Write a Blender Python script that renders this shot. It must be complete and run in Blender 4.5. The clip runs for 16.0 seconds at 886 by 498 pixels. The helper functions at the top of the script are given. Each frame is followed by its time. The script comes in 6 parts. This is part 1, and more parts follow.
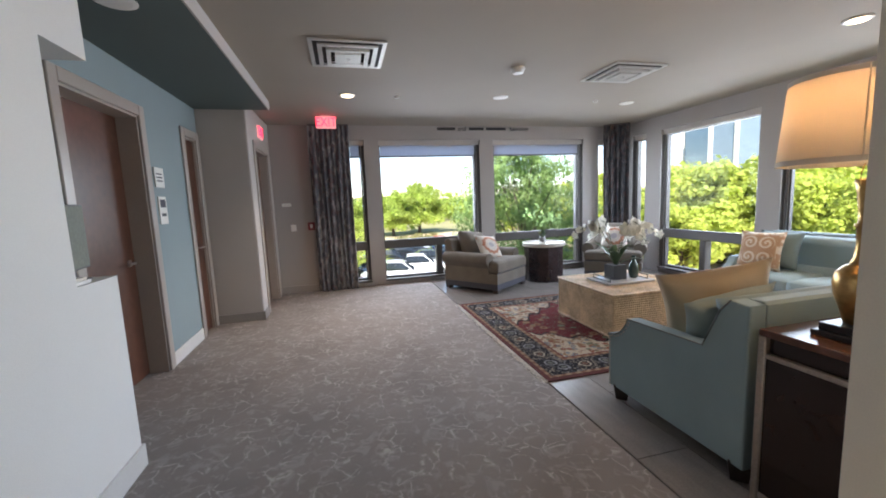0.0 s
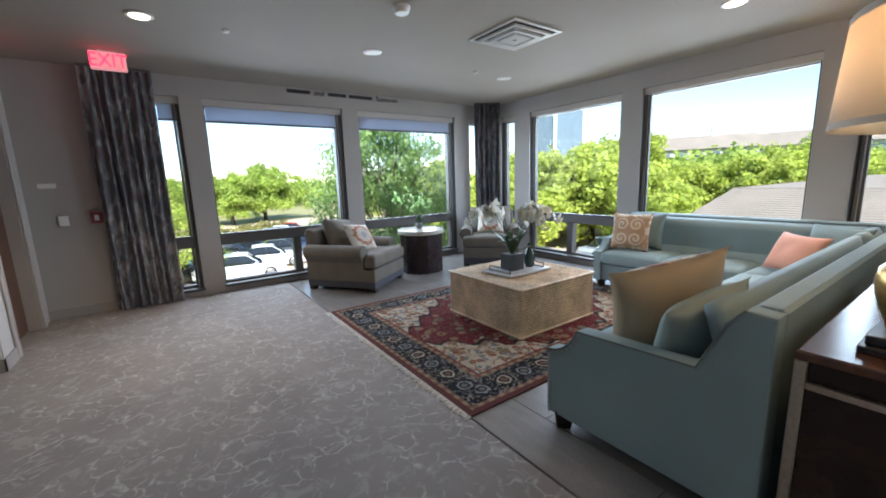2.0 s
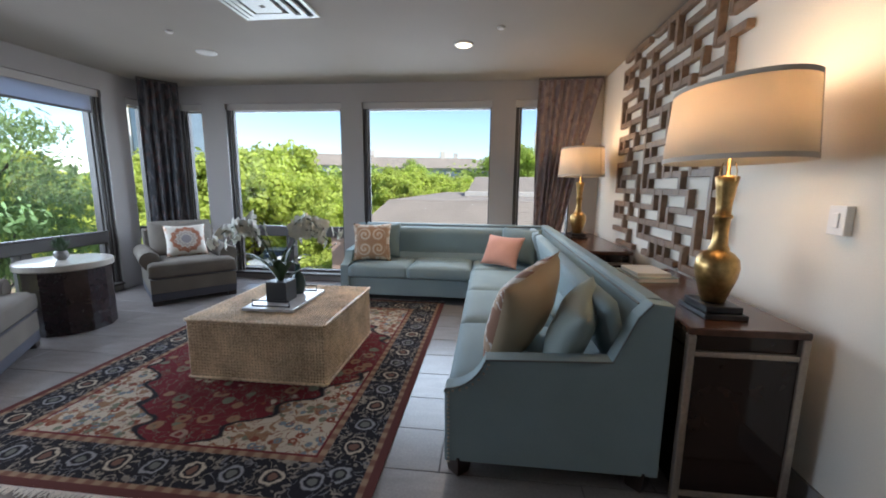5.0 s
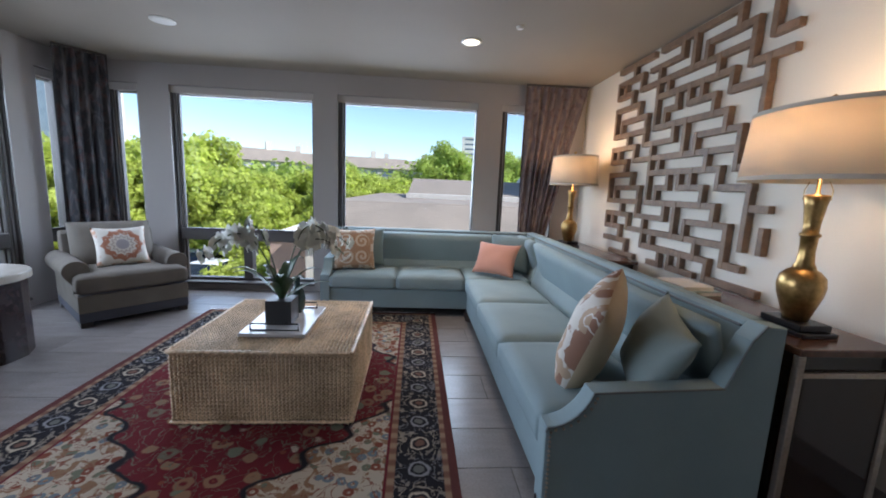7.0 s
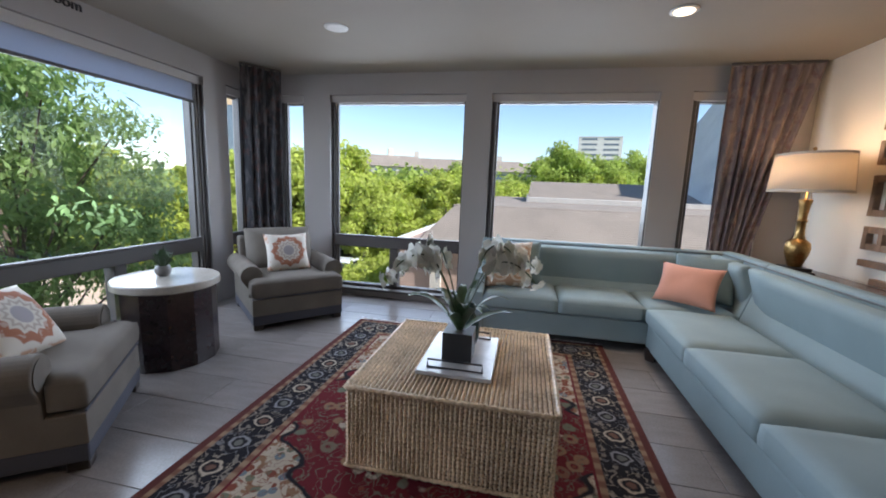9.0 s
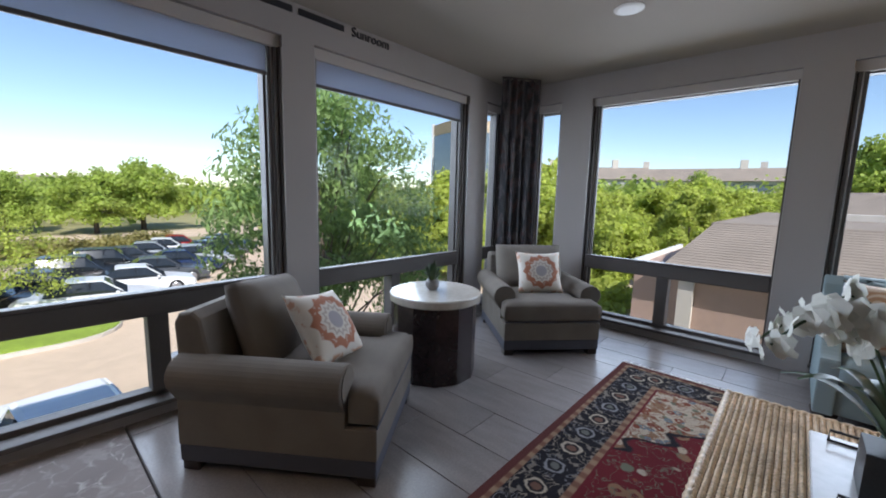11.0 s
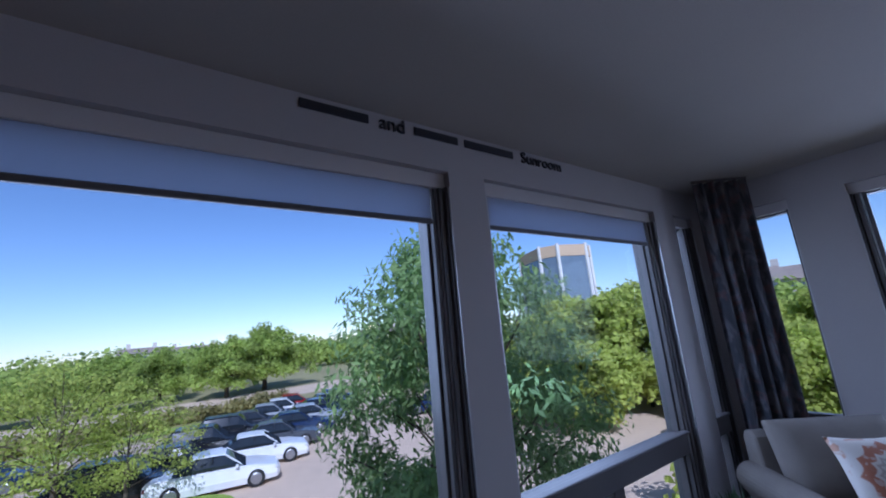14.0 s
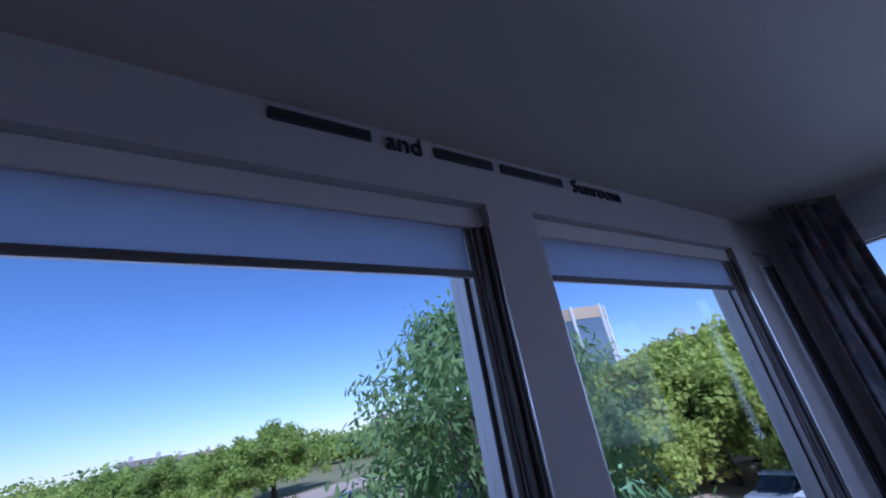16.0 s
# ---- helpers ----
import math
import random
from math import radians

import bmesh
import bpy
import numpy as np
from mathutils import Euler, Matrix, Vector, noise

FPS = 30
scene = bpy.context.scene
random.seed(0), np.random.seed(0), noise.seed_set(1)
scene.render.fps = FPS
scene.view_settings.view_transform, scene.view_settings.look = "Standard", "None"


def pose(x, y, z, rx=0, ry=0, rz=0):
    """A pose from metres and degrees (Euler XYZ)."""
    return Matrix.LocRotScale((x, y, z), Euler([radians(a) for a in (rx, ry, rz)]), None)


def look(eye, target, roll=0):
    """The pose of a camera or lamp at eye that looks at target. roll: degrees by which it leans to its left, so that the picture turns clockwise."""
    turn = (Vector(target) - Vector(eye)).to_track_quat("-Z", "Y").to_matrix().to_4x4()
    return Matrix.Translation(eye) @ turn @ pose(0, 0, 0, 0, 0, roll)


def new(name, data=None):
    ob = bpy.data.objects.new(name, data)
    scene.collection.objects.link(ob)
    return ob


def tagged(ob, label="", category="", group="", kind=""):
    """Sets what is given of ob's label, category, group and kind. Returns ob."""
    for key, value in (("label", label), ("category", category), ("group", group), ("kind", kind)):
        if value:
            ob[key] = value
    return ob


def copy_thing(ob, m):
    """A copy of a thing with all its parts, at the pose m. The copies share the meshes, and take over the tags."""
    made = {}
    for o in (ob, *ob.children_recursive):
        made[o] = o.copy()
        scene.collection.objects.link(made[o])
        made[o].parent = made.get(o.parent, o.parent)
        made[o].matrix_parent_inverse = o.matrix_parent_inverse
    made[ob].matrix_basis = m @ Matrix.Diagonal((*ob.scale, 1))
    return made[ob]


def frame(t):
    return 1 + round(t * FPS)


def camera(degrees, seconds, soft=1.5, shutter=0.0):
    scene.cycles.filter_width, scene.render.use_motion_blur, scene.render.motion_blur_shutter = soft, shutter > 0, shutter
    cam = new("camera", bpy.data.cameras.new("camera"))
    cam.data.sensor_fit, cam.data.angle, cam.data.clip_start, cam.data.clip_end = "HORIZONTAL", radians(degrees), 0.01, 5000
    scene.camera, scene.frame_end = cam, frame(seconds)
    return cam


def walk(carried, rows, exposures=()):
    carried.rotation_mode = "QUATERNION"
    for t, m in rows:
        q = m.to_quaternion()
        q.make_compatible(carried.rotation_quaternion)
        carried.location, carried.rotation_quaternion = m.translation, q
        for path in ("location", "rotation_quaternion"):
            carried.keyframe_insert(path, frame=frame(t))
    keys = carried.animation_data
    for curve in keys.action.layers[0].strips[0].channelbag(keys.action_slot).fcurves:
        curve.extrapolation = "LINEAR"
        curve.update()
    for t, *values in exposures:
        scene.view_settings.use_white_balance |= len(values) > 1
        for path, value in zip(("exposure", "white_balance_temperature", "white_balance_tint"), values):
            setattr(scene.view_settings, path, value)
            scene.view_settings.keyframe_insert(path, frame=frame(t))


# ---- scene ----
# The plan is drawn in yards and U turns it into metres; the camera's rows are in metres.
U = 0.9144
cam = camera(97.0, 16.0, 1.9)
PATH = [
    (0, (0.217, 0.168, 1.442), (0.695, 2.095, 1.199), -2.4),
    (0.5, (0.244, 0.415, 1.417), (0.842, 2.305, 1.145), -2.3),
    (1, (0.268, 0.657, 1.417), (1.01, 2.49, 1.119), -2.2),
    (1.5, (0.309, 0.899, 1.406), (1.218, 2.651, 1.084), -2.1),
    (2, (0.341, 1.131, 1.408), (1.467, 2.747, 1.061), -1.9),
    (2.5, (0.309, 1.357, 1.391), (1.641, 2.805, 1.035), -1.7),
    (3, (0.27, 1.546, 1.396), (1.789, 2.794, 1.027), -1.4),
    (3.5, (0.257, 1.732, 1.384), (1.933, 2.76, 1.017), -1.1),
    (4, (0.26, 1.933, 1.399), (2.076, 2.688, 1.033), -0.6),
    (4.5, (0.266, 2.154, 1.39), (2.178, 2.631, 1.047), 0.0),
    (5, (0.284, 2.325, 1.402), (2.246, 2.544, 1.084), 0.6),
    (7.5, (0.664, 3.224, 1.424), (2.634, 3.072, 1.12), 2.5),
    (8, (0.799, 3.355, 1.448), (2.776, 3.368, 1.146), 2.5),
    (8.5, (0.914, 3.477, 1.442), (2.881, 3.664, 1.134), 2.2),
    (9, (1.036, 3.616, 1.444), (2.972, 4.011, 1.133), 2.2),
    (9.5, (1.141, 3.744, 1.419), (3.005, 4.389, 1.085), 2.7),
    (10, (1.258, 3.905, 1.4), (2.982, 4.857, 1.053), 3.3),
    (12.5, (1.352, 4.848, 1.519), (2.581, 6.422, 1.412), -2.0),
    (13, (1.387, 5.08, 1.569), (2.583, 6.682, 1.638), -3.4),
    (13.5, (1.423, 5.29, 1.629), (2.589, 6.897, 1.871), -4.3),
    (14, (1.501, 5.504, 1.673), (2.631, 7.101, 2.086), -5.0),
    (14.5, (1.574, 5.679, 1.7), (2.673, 7.261, 2.24), -5.6),
    (15, (1.637, 5.838, 1.732), (2.718, 7.397, 2.364), -6.9),
    (15.5, (1.69, 5.978, 1.77), (2.766, 7.507, 2.481), -8.6),
    (16, (1.764, 6.113, 1.799), (2.838, 7.612, 2.574), -10.3),
]
EXPOSURES = [(0, 1.6, 6360, 18), (2, 1.35, 5930, 12), (3.5, 1.06, 5970, 14), (5, 0.92, 5980, 16), (7.5, 0.82, 5790, 18), (10, 0.68, 6150, 19), (12.5, 0.12, 5620, 22), (14, -0.2, 4820, 29), (15, -0.28, 4610, 31), (16, -0.34, 4510, 33)]
walk(cam, [(t, look(eye, target, roll)) for t, eye, target, roll in PATH], EXPOSURES)

# ---- daylight ----
world = bpy.data.worlds.new("daylight")
scene.world = world
world.use_nodes = True
_n = world.node_tree.nodes
_sky = _n.new("ShaderNodeTexSky")
_sky.sky_type = "NISHITA"
_sky.sun_disc = False
_sky.sun_elevation = radians(40)
_sky.sun_rotation = radians(200)
_sky.altitude = 200
_sky.air_density = 1.0
_sky.dust_density = 0.08
_sky.ozone_density = 1.6
_n["Background"].inputs["Strength"].default_value = 0.13
world.node_tree.links.new(_sky.outputs["Color"], _n["Background"].inputs["Color"])

sun = new("sun", bpy.data.lights.new("sun", "SUN"))
sun.data.energy = 5.0
sun.data.angle = radians(0.5)
sun.data.color = (1.0, 0.94, 0.84)
sun.matrix_world = look((-28, -75, 68), (0, 0, 0))


def area(name, eye, target, w, h, watts, colour):
    ob = new(name, bpy.data.lights.new(name, "AREA"))
    ob.data.shape = "RECTANGLE"
    ob.data.size, ob.data.size_y = w * U, h * U
    ob.data.energy = watts
    ob.data.color = colour
    ob.matrix_world = look(Vector(eye) * U, Vector(target) * U)
    return ob


# sky light that enters by the two window walls
area("window_light_north", (3.1, 8.9, 2.1), (3.1, 5.4, 0.0), 5.6, 2.4, 145, (0.80, 0.90, 1.0))
area("window_light_east", (7.4, 4.5, 2.1), (3.9, 4.5, 0.0), 5.6, 2.4, 145, (0.80, 0.90, 1.0))

# ---- materials ----
def mat(name, base, rough=0.6, metal=0.0, var=0.12, grain=60.0, blotch=2.5, bump=0.15, dist=0.003, spec=0.5, tint=None, piece=0.0):
    """A surface with colour variation at two scales and fine relief."""
    m = bpy.data.materials.new(name)
    m.use_nodes = True
    t = m.node_tree
    b = t.nodes["Principled BSDF"]
    tc = t.nodes.new("ShaderNodeTexCoord")
    n1 = t.nodes.new("ShaderNodeTexNoise")
    n1.inputs["Scale"].default_value, n1.inputs["Detail"].default_value = blotch, 4
    n2 = t.nodes.new("ShaderNodeTexNoise")
    n2.inputs["Scale"].default_value, n2.inputs["Detail"].default_value = grain, 3
    t.links.new(tc.outputs["Object"], n1.inputs["Vector"])
    t.links.new(tc.outputs["Object"], n2.inputs["Vector"])
    add = t.nodes.new("ShaderNodeMath")
    add.operation = "ADD"
    t.links.new(n1.outputs["Fac"], add.inputs[0])
    t.links.new(n2.outputs["Fac"], add.inputs[1])
    src = add.outputs[0]
    if piece:
        inf = t.nodes.new("ShaderNodeObjectInfo")
        mul = t.nodes.new("ShaderNodeMath")
        mul.operation = "MULTIPLY_ADD"
        mul.inputs[1].default_value, mul.inputs[2].default_value = piece, -piece / 2
        t.links.new(inf.outputs["Random"], mul.inputs[0])
        ad2 = t.nodes.new("ShaderNodeMath")
        ad2.operation = "ADD"
        t.links.new(src, ad2.inputs[0])
        t.links.new(mul.outputs[0], ad2.inputs[1])
        src = ad2.outputs[0]
    ramp = t.nodes.new("ShaderNodeValToRGB")
    e = ramp.color_ramp.elements
    lo = [max(0, c * (1 - 2 * var)) for c in base]
    hi = [min(1, c * (1 + 2 * var)) for c in (tint or base)]
    e[0].position, e[0].color = 0.6 / 2, (*lo, 1)
    e[1].position, e[1].color = 1.4 / 2, (*hi, 1)
    half = t.nodes.new("ShaderNodeMath")
    half.operation = "MULTIPLY"
    half.inputs[1].default_value = 0.5
    t.links.new(src, half.inputs[0])
    t.links.new(half.outputs[0], ramp.inputs["Fac"])
    t.links.new(ramp.outputs["Color"], b.inputs["Base Color"])
    b.inputs["Roughness"].default_value = rough
    b.inputs["Metallic"].default_value = metal
    b.inputs["Specular IOR Level"].default_value = spec
    if bump:
        bp = t.nodes.new("ShaderNodeBump")
        bp.inputs["Strength"].default_value, bp.inputs["Distance"].default_value = bump, dist
        t.links.new(n2.outputs["Fac"], bp.inputs["Height"])
        t.links.new(bp.outputs["Normal"], b.inputs["Normal"])
    return m


def glow(name, colour, strength):
    m = bpy.data.materials.new(name)
    m.use_nodes = True
    b = m.node_tree.nodes["Principled BSDF"]
    b.inputs["Base Color"].default_value = (*colour, 1)
    b.inputs["Emission Color"].default_value = (*colour, 1)
    b.inputs["Emission Strength"].default_value = strength
    return m


class Net:
    """Small helper to write node maths."""

    def __init__(self, m):
        self.t = m.node_tree

    def node(self, kind, **inputs):
        n = self.t.nodes.new(kind)
        for k, v in inputs.items():
            self.put(n.inputs[k.replace("_", " ")], v)
        return n

    def put(self, socket, v):
        if hasattr(v, "is_output"):
            self.t.links.new(v, socket)
        else:
            socket.default_value = v

    def m(self, op, a, b=0.0, c=0.0):
        n = self.t.nodes.new("ShaderNodeMath")
        n.operation = op
        for s, v in zip(n.inputs, (a, b, c)):
            self.put(s, v)
        return n.outputs[0]

    def mix(self, f, a, b):
        n = self.t.nodes.new("ShaderNodeMix")
        n.data_type = "RGBA"
        self.put(n.inputs["Factor"], f)
        for s, v in ((n.inputs["A"], a), (n.inputs["B"], b)):
            self.put(s, (*v, 1) if isinstance(v, tuple) else v)
        return n.outputs["Result"]

    def xyz(self):
        tc = self.t.nodes.new("ShaderNodeTexCoord")
        s = self.t.nodes.new("ShaderNodeSeparateXYZ")
        self.t.links.new(tc.outputs["Object"], s.inputs[0])
        return tc.outputs["Object"], s.outputs

    def noise(self, vec, scale, detail=2.0, distortion=0.0):
        n = self.node("ShaderNodeTexNoise", Scale=scale, Detail=detail, Distortion=distortion)
        self.t.links.new(vec, n.inputs["Vector"])
        return n.outputs["Fac"]

    def step(self, v, at, soft=0.01):
        n = self.t.nodes.new("ShaderNodeMapRange")
        for i, x in enumerate((v, at - soft, at + soft, 0.0, 1.0)):
            self.put(n.inputs[i], x)
        return n.outputs[0]


def wall_paint(name, base):
    return mat(name, base, 0.75, var=0.03, grain=220, blotch=1.2, bump=0.08, dist=0.001, spec=0.3)


# ceiling: off-white paint darkened to stand in for its dim light
M_ceiling = wall_paint("dimmed_ceiling_paint", (0.345, 0.31, 0.265))
M_wall = wall_paint("greige_wall_paint", (0.36, 0.335, 0.315))
M_cream = wall_paint("cream_wall_paint", (0.78, 0.73, 0.63))
M_white = wall_paint("white_wall_paint", (0.72, 0.72, 0.69))
M_blue = wall_paint("blue_green_wall_paint", (0.24, 0.30, 0.31))
M_soffit = wall_paint("slate_green_soffit_paint", (0.10, 0.13, 0.125))
M_pier = wall_paint("warm_grey_pier_paint", (0.46, 0.43, 0.40))
M_trim = mat("taupe_gloss_trim", (0.36, 0.32, 0.28), 0.35, var=0.04, grain=90, bump=0.03)
M_base = mat("grey_rubber_base", (0.30, 0.28, 0.26), 0.5, var=0.06, grain=90, bump=0.03)
M_basew = mat("pale_base_paint", (0.62, 0.62, 0.60), 0.45, var=0.03, grain=90, bump=0.03)
M_bronze = mat("bronze_window_aluminium", (0.088, 0.079, 0.073), 0.5, 0.0, var=0.06, grain=150, bump=0.03)
M_alu = mat("pale_channel_aluminium", (0.45, 0.44, 0.43), 0.35, 0.6, var=0.05, grain=150, bump=0.03)
M_metal = mat("brushed_nickel", (0.62, 0.61, 0.59), 0.28, 1.0, var=0.05, grain=200, bump=0.04)
M_vent = mat("vent_metal", (0.62, 0.62, 0.60), 0.4, 0.3, var=0.06, grain=60, bump=0.02)
M_ventdark = mat("vent_dark_inside", (0.03, 0.03, 0.03), 0.8, var=0.2, grain=40)
M_plastic = mat("white_plastic", (0.74, 0.73, 0.70), 0.4, var=0.02, grain=60, bump=0.02)
M_red = mat("dark_red_plastic", (0.18, 0.02, 0.03), 0.4, var=0.05, bump=0.02)
M_black = mat("black_plastic", (0.015, 0.015, 0.017), 0.35, var=0.1, bump=0.02)
M_sofa = mat("pale_blue_green_upholstery", (0.235, 0.305, 0.315), 0.82, var=0.05, grain=420, blotch=3, bump=0.25, dist=0.002, spec=0.25)
M_piping = mat("taupe_piping", (0.13, 0.14, 0.14), 0.8, var=0.1, grain=300, bump=0.2)
M_chair = mat("grey_chenille_upholstery", (0.165, 0.146, 0.122), 0.9, var=0.10, grain=520, blotch=5, bump=0.35, dist=0.002, spec=0.2)
M_chairband = mat("dark_grey_band", (0.065, 0.068, 0.085), 0.8, var=0.10, grain=320, bump=0.2)
M_foot = mat("espresso_wood", (0.022, 0.014, 0.011), 0.35, var=0.2, grain=40, bump=0.05)
M_dark = mat("dark_table_veneer", (0.022, 0.013, 0.014), 0.26, var=0.25, grain=30, blotch=4, bump=0.05)
M_stone = mat("cream_polished_stone", (0.46, 0.43, 0.37), 0.12, var=0.07, grain=35, blotch=6, bump=0.0)
M_brass = mat("antique_brass", (0.44, 0.28, 0.11), 0.32, 1.0, var=0.18, grain=45, blotch=9, bump=0.06)
M_console = mat("red_brown_console_wood", (0.085, 0.036, 0.022), 0.22, var=0.25, grain=30, blotch=6, bump=0.04)
M_consoleside = mat("dark_mirror_lacquer", (0.021, 0.011, 0.008), 0.10, var=0.2, grain=20, bump=0.0)
M_silverleaf = mat("champagne_metal_frame", (0.42, 0.36, 0.30), 0.35, 0.8, var=0.12, grain=70, bump=0.04)
M_lattice = mat("walnut_lattice_wood", (0.215, 0.135, 0.083), 0.5, var=0.16, grain=30, blotch=7, bump=0.12, piece=0.25)
M_book = mat("book_paper", (0.66, 0.62, 0.55), 0.7, var=0.05, grain=200)
M_bookgreen = mat("book_cover_green", (0.20, 0.26, 0.22), 0.35, var=0.25, grain=14)
M_pot = mat("charcoal_pot", (0.028, 0.029, 0.03), 0.5, var=0.15, grain=120)
M_planter = mat("grey_ceramic", (0.20, 0.19, 0.18), 0.4, var=0.12, grain=60)
M_leafdark = mat("orchid_leaf", (0.045, 0.085, 0.035), 0.4, var=0.25, grain=20, bump=0.05)
M_petal = mat("orchid_petal", (0.80, 0.80, 0.72), 0.6, var=0.05, grain=30, bump=0.05)
M_tray = mat("pale_marble_tray", (0.50, 0.49, 0.48), 0.18, var=0.06, grain=25, blotch=5, bump=0.0)
M_tan = mat("tan_satin_cushion", (0.44, 0.34, 0.22), 0.6, var=0.06, grain=400, bump=0.2)
M_olive = mat("sage_satin_cushion", (0.25, 0.30, 0.28), 0.6, var=0.07, grain=400, bump=0.2)
M_peach = mat("peach_velvet_cushion", (0.55, 0.27, 0.19), 0.75, var=0.06, grain=400, bump=0.2)
M_teal = mat("grey_teal_cushion", (0.14, 0.19, 0.19), 0.75, var=0.08, grain=400, bump=0.2)
M_door = mat("mahogany_door_veneer", (0.105, 0.045, 0.027), 0.35, var=0.16, grain=18, blotch=3, bump=0.03)
M_dooredge = mat("dark_door_edge", (0.05, 0.024, 0.016), 0.4, var=0.15, grain=25)
M_sign = mat("sign_panel", (0.70, 0.69, 0.64), 0.45, var=0.02)
M_letter = mat("dark_letter", (0.02, 0.02, 0.024), 0.4, var=0.05)
M_exitred = glow("exit_red_letters", (1.0, 0.02, 0.05), 1.6)
M_exitbody = glow("exit_sign_face", (0.75, 0.30, 0.30), 0.30)
M_bulb = glow("downlight_lens", (1.0, 0.80, 0.50), 2.2)
M_lampbulb = glow("lamp_bulb", (1.0, 0.74, 0.42), 20.0)
M_shadecloth = mat("linen_lampshade", (0.78, 0.70, 0.58), 0.8, var=0.03, grain=500, bump=0.1)
M_shadeband = mat("shade_band", (0.50, 0.44, 0.36), 0.8, var=0.03, grain=500, bump=0.1)
M_rollershade = mat("roller_shade_cloth", (0.32, 0.275, 0.23), 0.8, var=0.03, grain=600, bump=0.1)
for _m, _tr in ((M_shadecloth, 0.55), (M_rollershade, 0.55)):
    _b = _m.node_tree.nodes["Principled BSDF"]
    _t = _m.node_tree.nodes.new("ShaderNodeBsdfTranslucent")
    _t.inputs["Color"].default_value = (0.80, 0.70, 0.56, 1) if _m is M_shadecloth else (0.31, 0.345, 0.41, 1)
    _x = _m.node_tree.nodes.new("ShaderNodeMixShader")
    _x.inputs[0].default_value = _tr
    _m.node_tree.links.new(_b.outputs[0], _x.inputs[1])
    _m.node_tree.links.new(_t.outputs[0], _x.inputs[2])
    _m.node_tree.links.new(_x.outputs[0], _m.node_tree.nodes["Material Output"].inputs["Surface"])

M_glass = bpy.data.materials.new("window_glass")
M_glass.use_nodes = True
_t = M_glass.node_tree
_g = _t.nodes.new("ShaderNodeBsdfGlossy")
_g.inputs["Roughness"].default_value = 0.0
_tr = _t.nodes.new("ShaderNodeBsdfTransparent")
_tr.inputs["Color"].default_value = (0.93, 0.96, 0.95, 1)
_lw = _t.nodes.new("ShaderNodeLayerWeight")
_lw.inputs["Blend"].default_value = 0.5
_pw = _t.nodes.new("ShaderNodeMath")
_pw.operation = "POWER"
_pw.inputs[1].default_value = 4.0
_t.links.new(_lw.outputs["Facing"], _pw.inputs[0])
_f = _t.nodes.new("ShaderNodeMath")
_f.operation = "MULTIPLY_ADD"
_f.inputs[1].default_value, _f.inputs[2].default_value = 0.10, 0.005
_t.links.new(_pw.outputs[0], _f.inputs[0])
_x = _t.nodes.new("ShaderNodeMixShader")
_t.links.new(_f.outputs[0], _x.inputs[0])
_t.links.new(_tr.outputs[0], _x.inputs[1])
_t.links.new(_g.outputs[0], _x.inputs[2])
_t.links.new(_x.outputs[0], _t.nodes["Material Output"].inputs["Surface"])


def carpet_material():
    m = mat("taupe_patterned_carpet", (0.262, 0.236, 0.226), 0.95, var=0.10, grain=700, blotch=2, bump=0.5, dist=0.003, spec=0.1)
    g = Net(m)
    vec, _ = g.xyz()
    warp = g.node("ShaderNodeTexNoise", Scale=5.0, Detail=2.0)
    g.t.links.new(vec, warp.inputs["Vector"])
    add = g.t.nodes.new("ShaderNodeVectorMath")
    add.operation = "MULTIPLY_ADD"
    g.t.links.new(warp.outputs["Color"], add.inputs[0])
    add.inputs[1].default_value = (0.16, 0.16, 0.0)
    g.t.links.new(vec, add.inputs[2])
    vor = g.node("ShaderNodeTexVoronoi", Scale=9.0)
    vor.feature = "DISTANCE_TO_EDGE"
    g.t.links.new(add.outputs[0], vor.inputs["Vector"])
    vein = g.m("SUBTRACT", 1.0, g.step(vor.outputs["Distance"], 0.035, 0.03))
    patchy = g.step(g.noise(vec, 6.0, 3.0), 0.50, 0.07)
    dash = g.step(g.noise(vec, 26.0, 2.0), 0.46, 0.08)
    f = g.m("MULTIPLY", g.m("MULTIPLY", vein, patchy), dash)
    blot = g.m("MULTIPLY", g.step(g.noise(vec, 11.0, 3.0, 1.0), 0.60, 0.05), 0.35)
    f = g.m("MULTIPLY", g.m("MAXIMUM", f, blot), 0.8)
    b = g.t.nodes["Principled BSDF"]
    old = b.inputs["Base Color"].links[0].from_socket
    g.t.links.new(g.mix(f, old, (0.50, 0.47, 0.44)), b.inputs["Base Color"])
    return m


